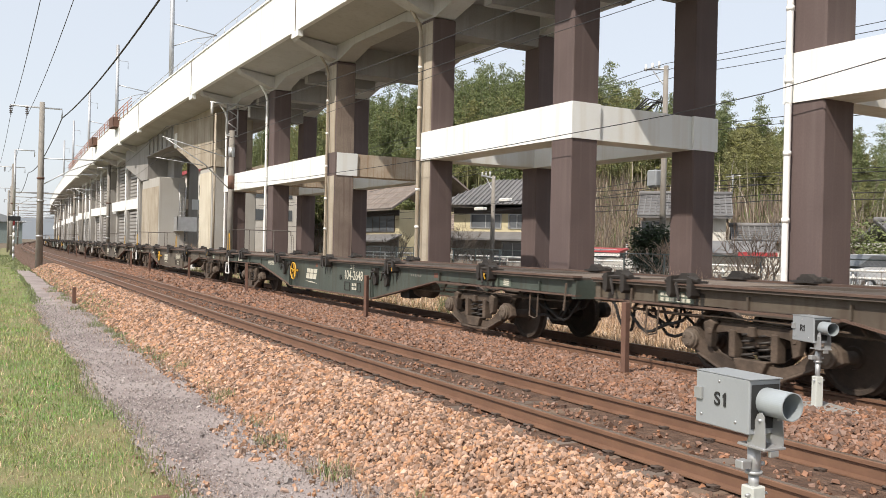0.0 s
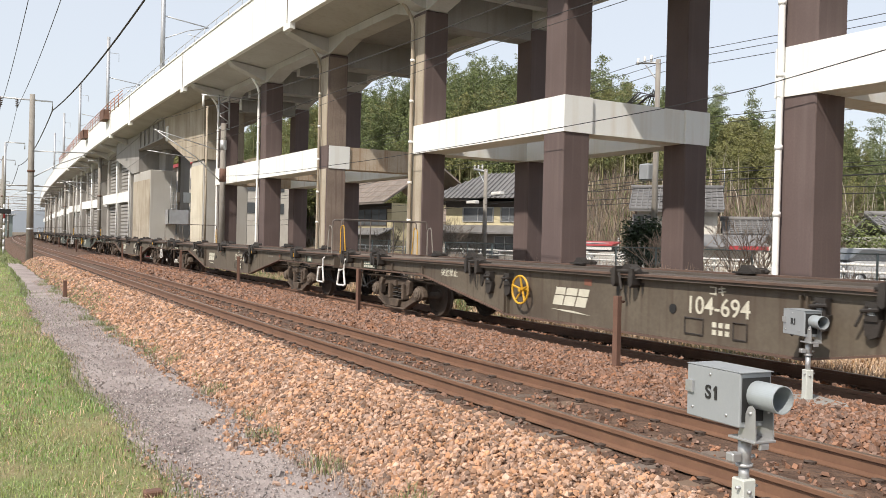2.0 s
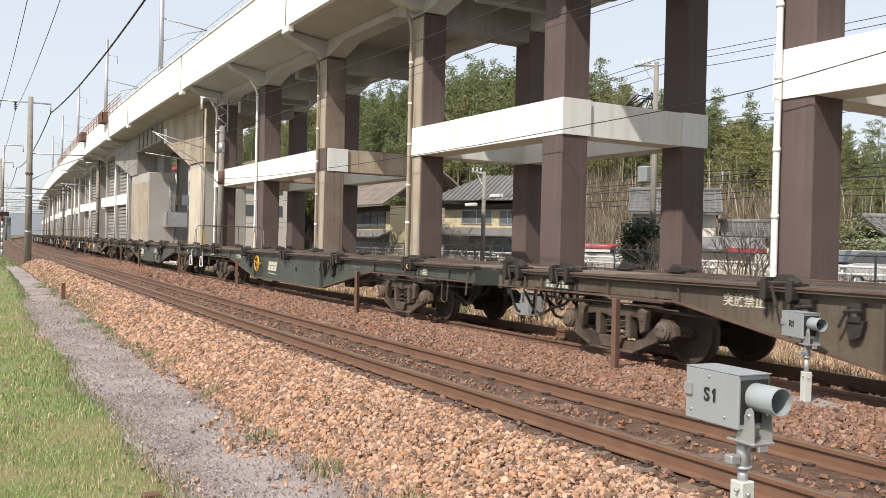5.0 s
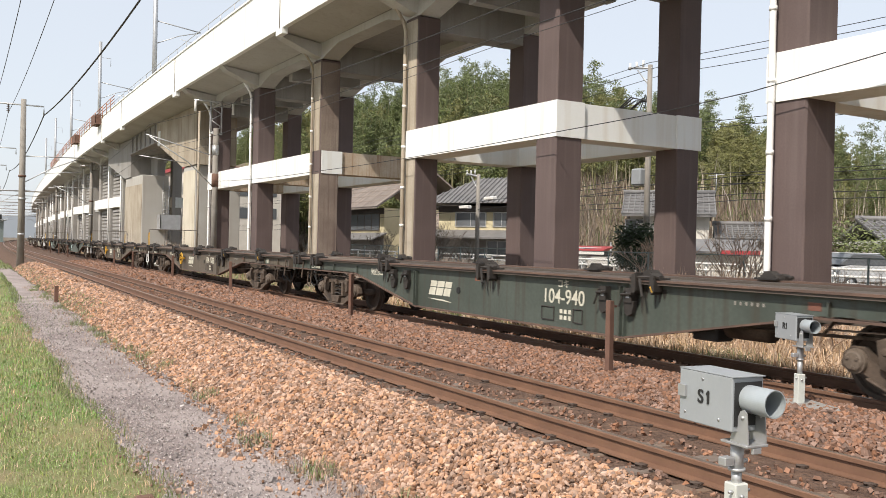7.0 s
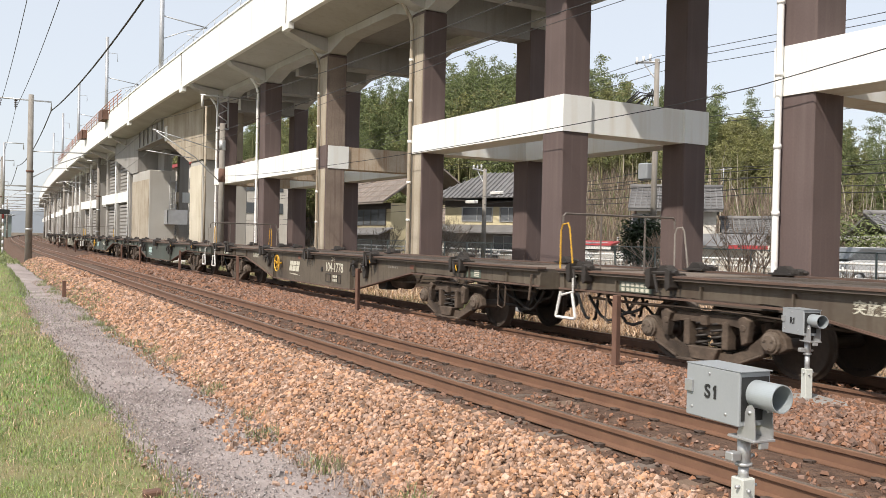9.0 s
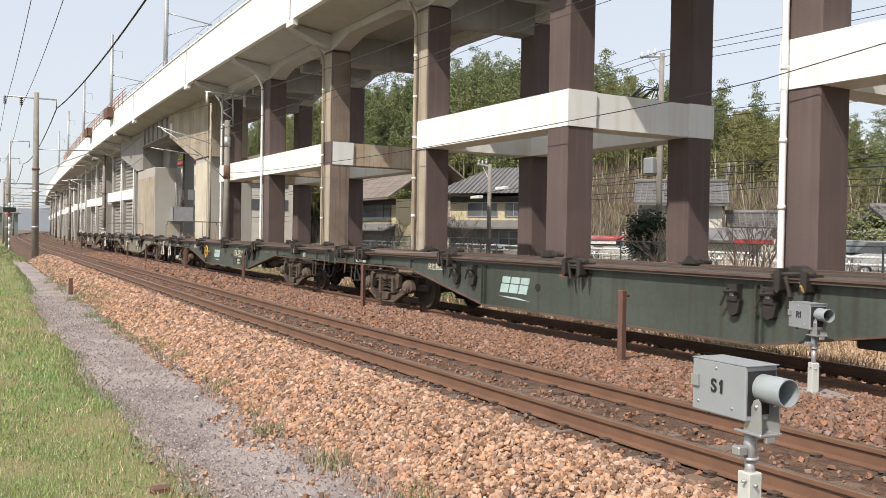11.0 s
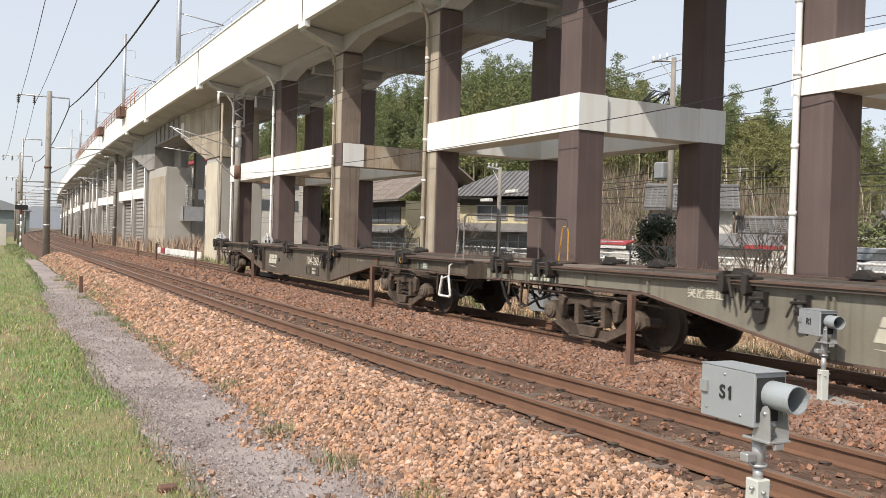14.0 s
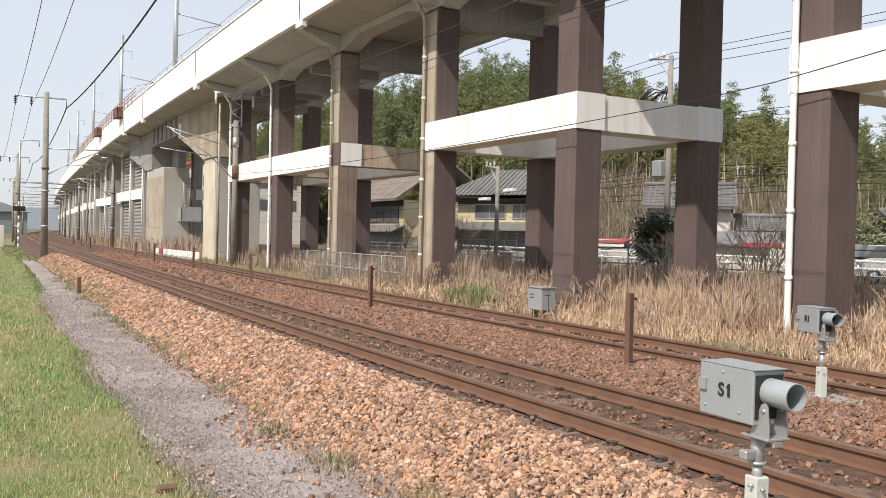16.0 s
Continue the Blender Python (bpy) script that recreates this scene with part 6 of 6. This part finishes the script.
            tube(bm, [(s * 1.12, end - e * 1.0, 0.84), (s * 1.14, end - e * 1.0, 0.45), (s * 1.14, end - e * 1.06, 0.42), (s * 1.14, end - e * 1.2, 0.45), (s * 1.12, end - e * 1.22, 0.84)], 0.013, 5)
            part("hanger_loop", bm, M_BOGIE, w)
        bm = bmesh.new()
        for k, (ya, yb, dip) in enumerate(((0.3, 1.5, 0.30), (0.7, 1.9, 0.42), (0.4, 1.0, 0.22), (1.0, 1.8, 0.36))):
            x0 = -0.85 + 0.12 * k
            tube(bm, [(x0, end - e * (ya + (yb - ya) * f), 0.74 - dip * 4 * f * (1 - f) * (1 + 0.3 * math.sin(7 * f + k))) for f in [i / 9 for i in range(10)]], 0.022, 5)
        part("cable_run", bm, M_BLACK, w)["kind"] = "stuff"
    # plates and painted notices
    plate = boxes("data_plate", [(-1.121, -1.1125, -8.05, -7.55, 0.86, 0.995)], M_GPLATE, w, "faded green data plate")
    boxes("notice_bar", [(-1.125, -1.1215, -8.0, -7.84, z, z + 0.018) for z in (0.88, 0.91, 0.94, 0.97)] + [(-1.125, -1.1215, -7.7, -7.66, 0.9, 0.95)], M_MARK, plate)["kind"] = "stuff"
    plate = boxes("data_plate", [(-1.121, -1.1125, 8.25, 8.85, 0.86, 0.995)], M_GPLATE, w, "green plate with two rows of pale lettering")
    boxes("notice_bar", [(-1.125, -1.1215, 8.3 + 0.09 * k, 8.36 + 0.09 * k, z, z + 0.045) for k in range(6) for z in (0.87, 0.935)], M_MARK, plate)["kind"] = "stuff"
    boxes("notice_bar", [(-1.1165, -1.1125, -4.78 + 0.08 * k, -4.755 + 0.08 * k, 0.89, 0.93) for k in range(6)], M_POLECONC, w)["kind"] = "stuff"
    letters("no_humping_notice", "\u7a81\u653e\u7981\u6b62", 0.15, M_MARK, w, (-1.1145, 5.42, 0.855), "four small painted characters")
    # platform rail at one end: a bar across, and a hand rail at each side
    yr = back - 0.02 if turned else front + 0.2
    e = rail_end
    bm = bmesh.new()
    tube(bm, [(-1.13, yr, 1.74), (-1.13, yr, 1.87), (-1.09, yr, 1.91), (1.03, yr, 1.91), (1.07, yr, 1.87), (1.07, yr, 1.74)], 0.017, 6)
    for x in (-0.42, 0.45):
        rod(bm, (x, yr, 1.06), (x, yr, 1.9), 0.014, 6)
    part("platform_rail", bm, M_GRIMRAIL, w, "grimy tubular rail across the platform")
    for x, tint, tag in ((-1.15, M_YELLOW if turned else M_POLECONC, "yellow end hand rail" if turned else "grimy end hand rail"), (1.1, M_POLECONC if turned else M_YELLOW, "grimy end hand rail" if turned else "yellow end hand rail")):
        bm = bmesh.new()
        ye = yr + e * 0.02
        tube(bm, [(x, ye, 1.06), (x, ye, 1.66), (x, ye - e * 0.04, 1.75), (x, ye - e * 0.16, 1.77), (x, ye - e * 0.2, 1.7), (x, ye - e * 0.3, 1.09)], 0.012, 6)
        part("end_rail", bm, tint, w, tag)
    return w


def dress(w, number, turned, ink, tail):
    """What sets one wagon apart: emblem, number, hand wheel, tail discs."""
    x = -1.113
    logo_y, num_y = (2.0, -0.72) if turned else (2.88, -0.68)
    if ink:
        bm = bmesh.new()
        for a, wd in ((0.0, 0.23), (0.26, 0.25), (0.54, 0.23)):
            prism(bm, [(logo_y - a, 0.58), (logo_y - a - wd, 0.58), (logo_y - a - wd - 0.05, 0.72), (logo_y - a - 0.05, 0.72)], x - 0.003, x, "x")
            prism(bm, [(logo_y - a - 0.06, 0.735), (logo_y - a - wd - 0.06, 0.735), (logo_y - a - wd - 0.09, 0.84), (logo_y - a - 0.09, 0.84)], x - 0.003, x, "x")
        prism(bm, [(logo_y + 0.04, 0.515), (logo_y - 0.35, 0.49), (logo_y - 0.88, 0.475), (logo_y - 0.5, 0.515)], x - 0.003, x, "x")
        part("emblem", bm, ink, w, "worn painted operator emblem")
    if number:
        size = 0.30
        letters("wagon_number", number, size, M_MARK, w, (x - 0.003, num_y, 0.68), "painted wagon number")
        letters("type_mark", "\u30b3\u30ad", 0.14, M_MARK, w, (x - 0.003, num_y - 0.36, 0.92), "two small painted characters")
        mid = num_y - (0.53 if len(number) < 8 else 0.6)
        boxes("notice_bar", [(x - 0.005, x, mid - 0.16 + 0.1 * k, mid - 0.10 + 0.1 * k, z, z + 0.06) for k in range(3) for z in (0.45, 0.54)], M_MARK, w)["kind"] = "stuff"
        for dy, wd in ((0.24, 0.3), (-0.22, 0.2)):
            bm = bmesh.new()
            y = mid + dy + (wd if dy > 0 else 0)
            tube(bm, [(x - 0.006, y, 0.43), (x - 0.006, y - wd, 0.43), (x - 0.006, y - wd, 0.62), (x - 0.006, y, 0.62), (x - 0.006, y, 0.43)], 0.011, 4)
            part("card_frame", bm, M_LOCK, w)
    hole = bmesh.new()
    yh = -0.5 if turned else 1.8
    rod(hole, (x - 0.012, yh, 0.71), (x, yh, 0.71), 0.06, 14)
    part("drain_hole", hole, M_BLACK, w)
    if turned:
        bm = bmesh.new()
        yc, zc, r = 2.68, 0.75, 0.215
        ring = [(-1.24, yc + r * math.cos(a), zc + r * math.sin(a)) for a in [i * math.tau / 24 for i in range(25)]]
        tube(bm, ring, 0.017, 6)
        for i in range(5):
            a = i * math.tau / 5 + 0.3
            rod(bm, (-1.2, yc, zc), (-1.24, yc + r * math.cos(a), zc + r * math.sin(a)), 0.017, 6)
        rod(bm, (-1.1, yc, zc), (-1.26, yc, zc), 0.035, 8)
        part("hand_brake_wheel", bm, M_YELLOW, w, "yellow spoked hand brake wheel")
    if tail:
        for s in (-1, 1):
            bm = bmesh.new()
            xd = s * 0.9
            rod(bm, (xd, 10.09, 1.2), (xd, 10.13, 1.2), 0.2, 24)
            rod(bm, (xd, 10.07, 0.95), (xd, 10.07, 1.38), 0.02, 6)
            tube(bm, [(xd - 0.06, 10.1, 1.37), (xd - 0.05, 10.1, 1.45), (xd + 0.05, 10.1, 1.45), (xd + 0.06, 10.1, 1.37)], 0.015, 5)
            disc = part("tail_disc", bm, M_WPAINT, w, "round white tail marker disc")
            boxes("disc_mark", [(xd - 0.10 + 0.075 * k, xd - 0.05 + 0.075 * k, 10.085, 10.0895, 1.1, 1.2) for k in range(3)] + [(xd - 0.05, xd + 0.05, 10.085, 10.0895, 1.28, 1.33)], M_BLACK, disc)["kind"] = "stuff"


M_WGREY = mat("faded_grey_paint", (0.235, 0.225, 0.18), 0.6, dark=(0.15, 0.13, 0.105), scale=1.5, fine=30, bump=0.08, streak=0.5, stain=(0.1, 0.08, 0.06))
KINDS = {}
for key, paint, look_of in (("brown", M_WORM, "grimy weathered brown"), ("green", M_WGREEN, "faded dark green"), ("grey", M_WGREY, "dusty faded grey")):
    for turned in (False, True):
        if (key, turned) != ("grey", True):
            KINDS[key, turned] = make_wagon(paint, "empty container flat wagon in %s%s" % (look_of, ", yellow hand brake wheel" if turned else ", rails at its front"), turned)
# from the last wagon forwards: colour, turned, number, emblem's ink, slack in the couplers
ROSTER = [("brown", False, "104-2604", M_MARK, 0.0), ("grey", False, "107-792", M_MARK, 0.0), ("green", True, "104-2522", M_TEAL, 0.0), ("green", False, "", M_TEAL, 0.0),
          ("brown", True, "104-1778", M_MARK, 0.05), ("brown", True, "104-1088", M_MARK, 0.05), ("green", False, "104-940", M_MARK, 0.0), ("green", True, "", M_MARK, -0.12),
          ("brown", False, "104-2090", M_MARK, -0.33), ("brown", False, "104-2378", M_MARK, -0.28), ("brown", True, "104-694", M_MARK, -0.2), ("green", True, "104-2648", M_MARK, -0.1),
          ("brown", False, "", M_MARK, 0.0)]
wagons, used = [], set()
for key, turned, *_ in ROSTER:
    body = KINDS[key, turned]
    wagons.append(body if body not in used else copy_thing(body, pose(0, 0, 0)))
    used.add(body)
for i, (w, (_, turned, number, ink, _)) in enumerate(zip(wagons, ROSTER)):
    dress(w, number, turned, ink, i == 0)


def motions():
    turns = [(k / FPS, -SPEED * k / FPS / WHEEL_R) for k in range(0, 16 * FPS + 1)]
    for i, w in enumerate(wagons):
        rows = []
        for k in range(0, 65):
            t = k * 0.25
            y = LAST_A - i * PITCH - SPEED * t + ROSTER[i][4]
            rows.append((t, T((TRACK_B + ct(y), y, 0)) @ Matrix.Rotation(heading(ct, y), 4, "Z")))
        walk(w, rows)
        for o in w.children:
            if o.name.startswith("wheelset"):
                hub = o.location.copy()
                walk(o, [(t, T(hub) @ Matrix.Rotation(-a, 4, "X")) for t, a in turns])


motions()
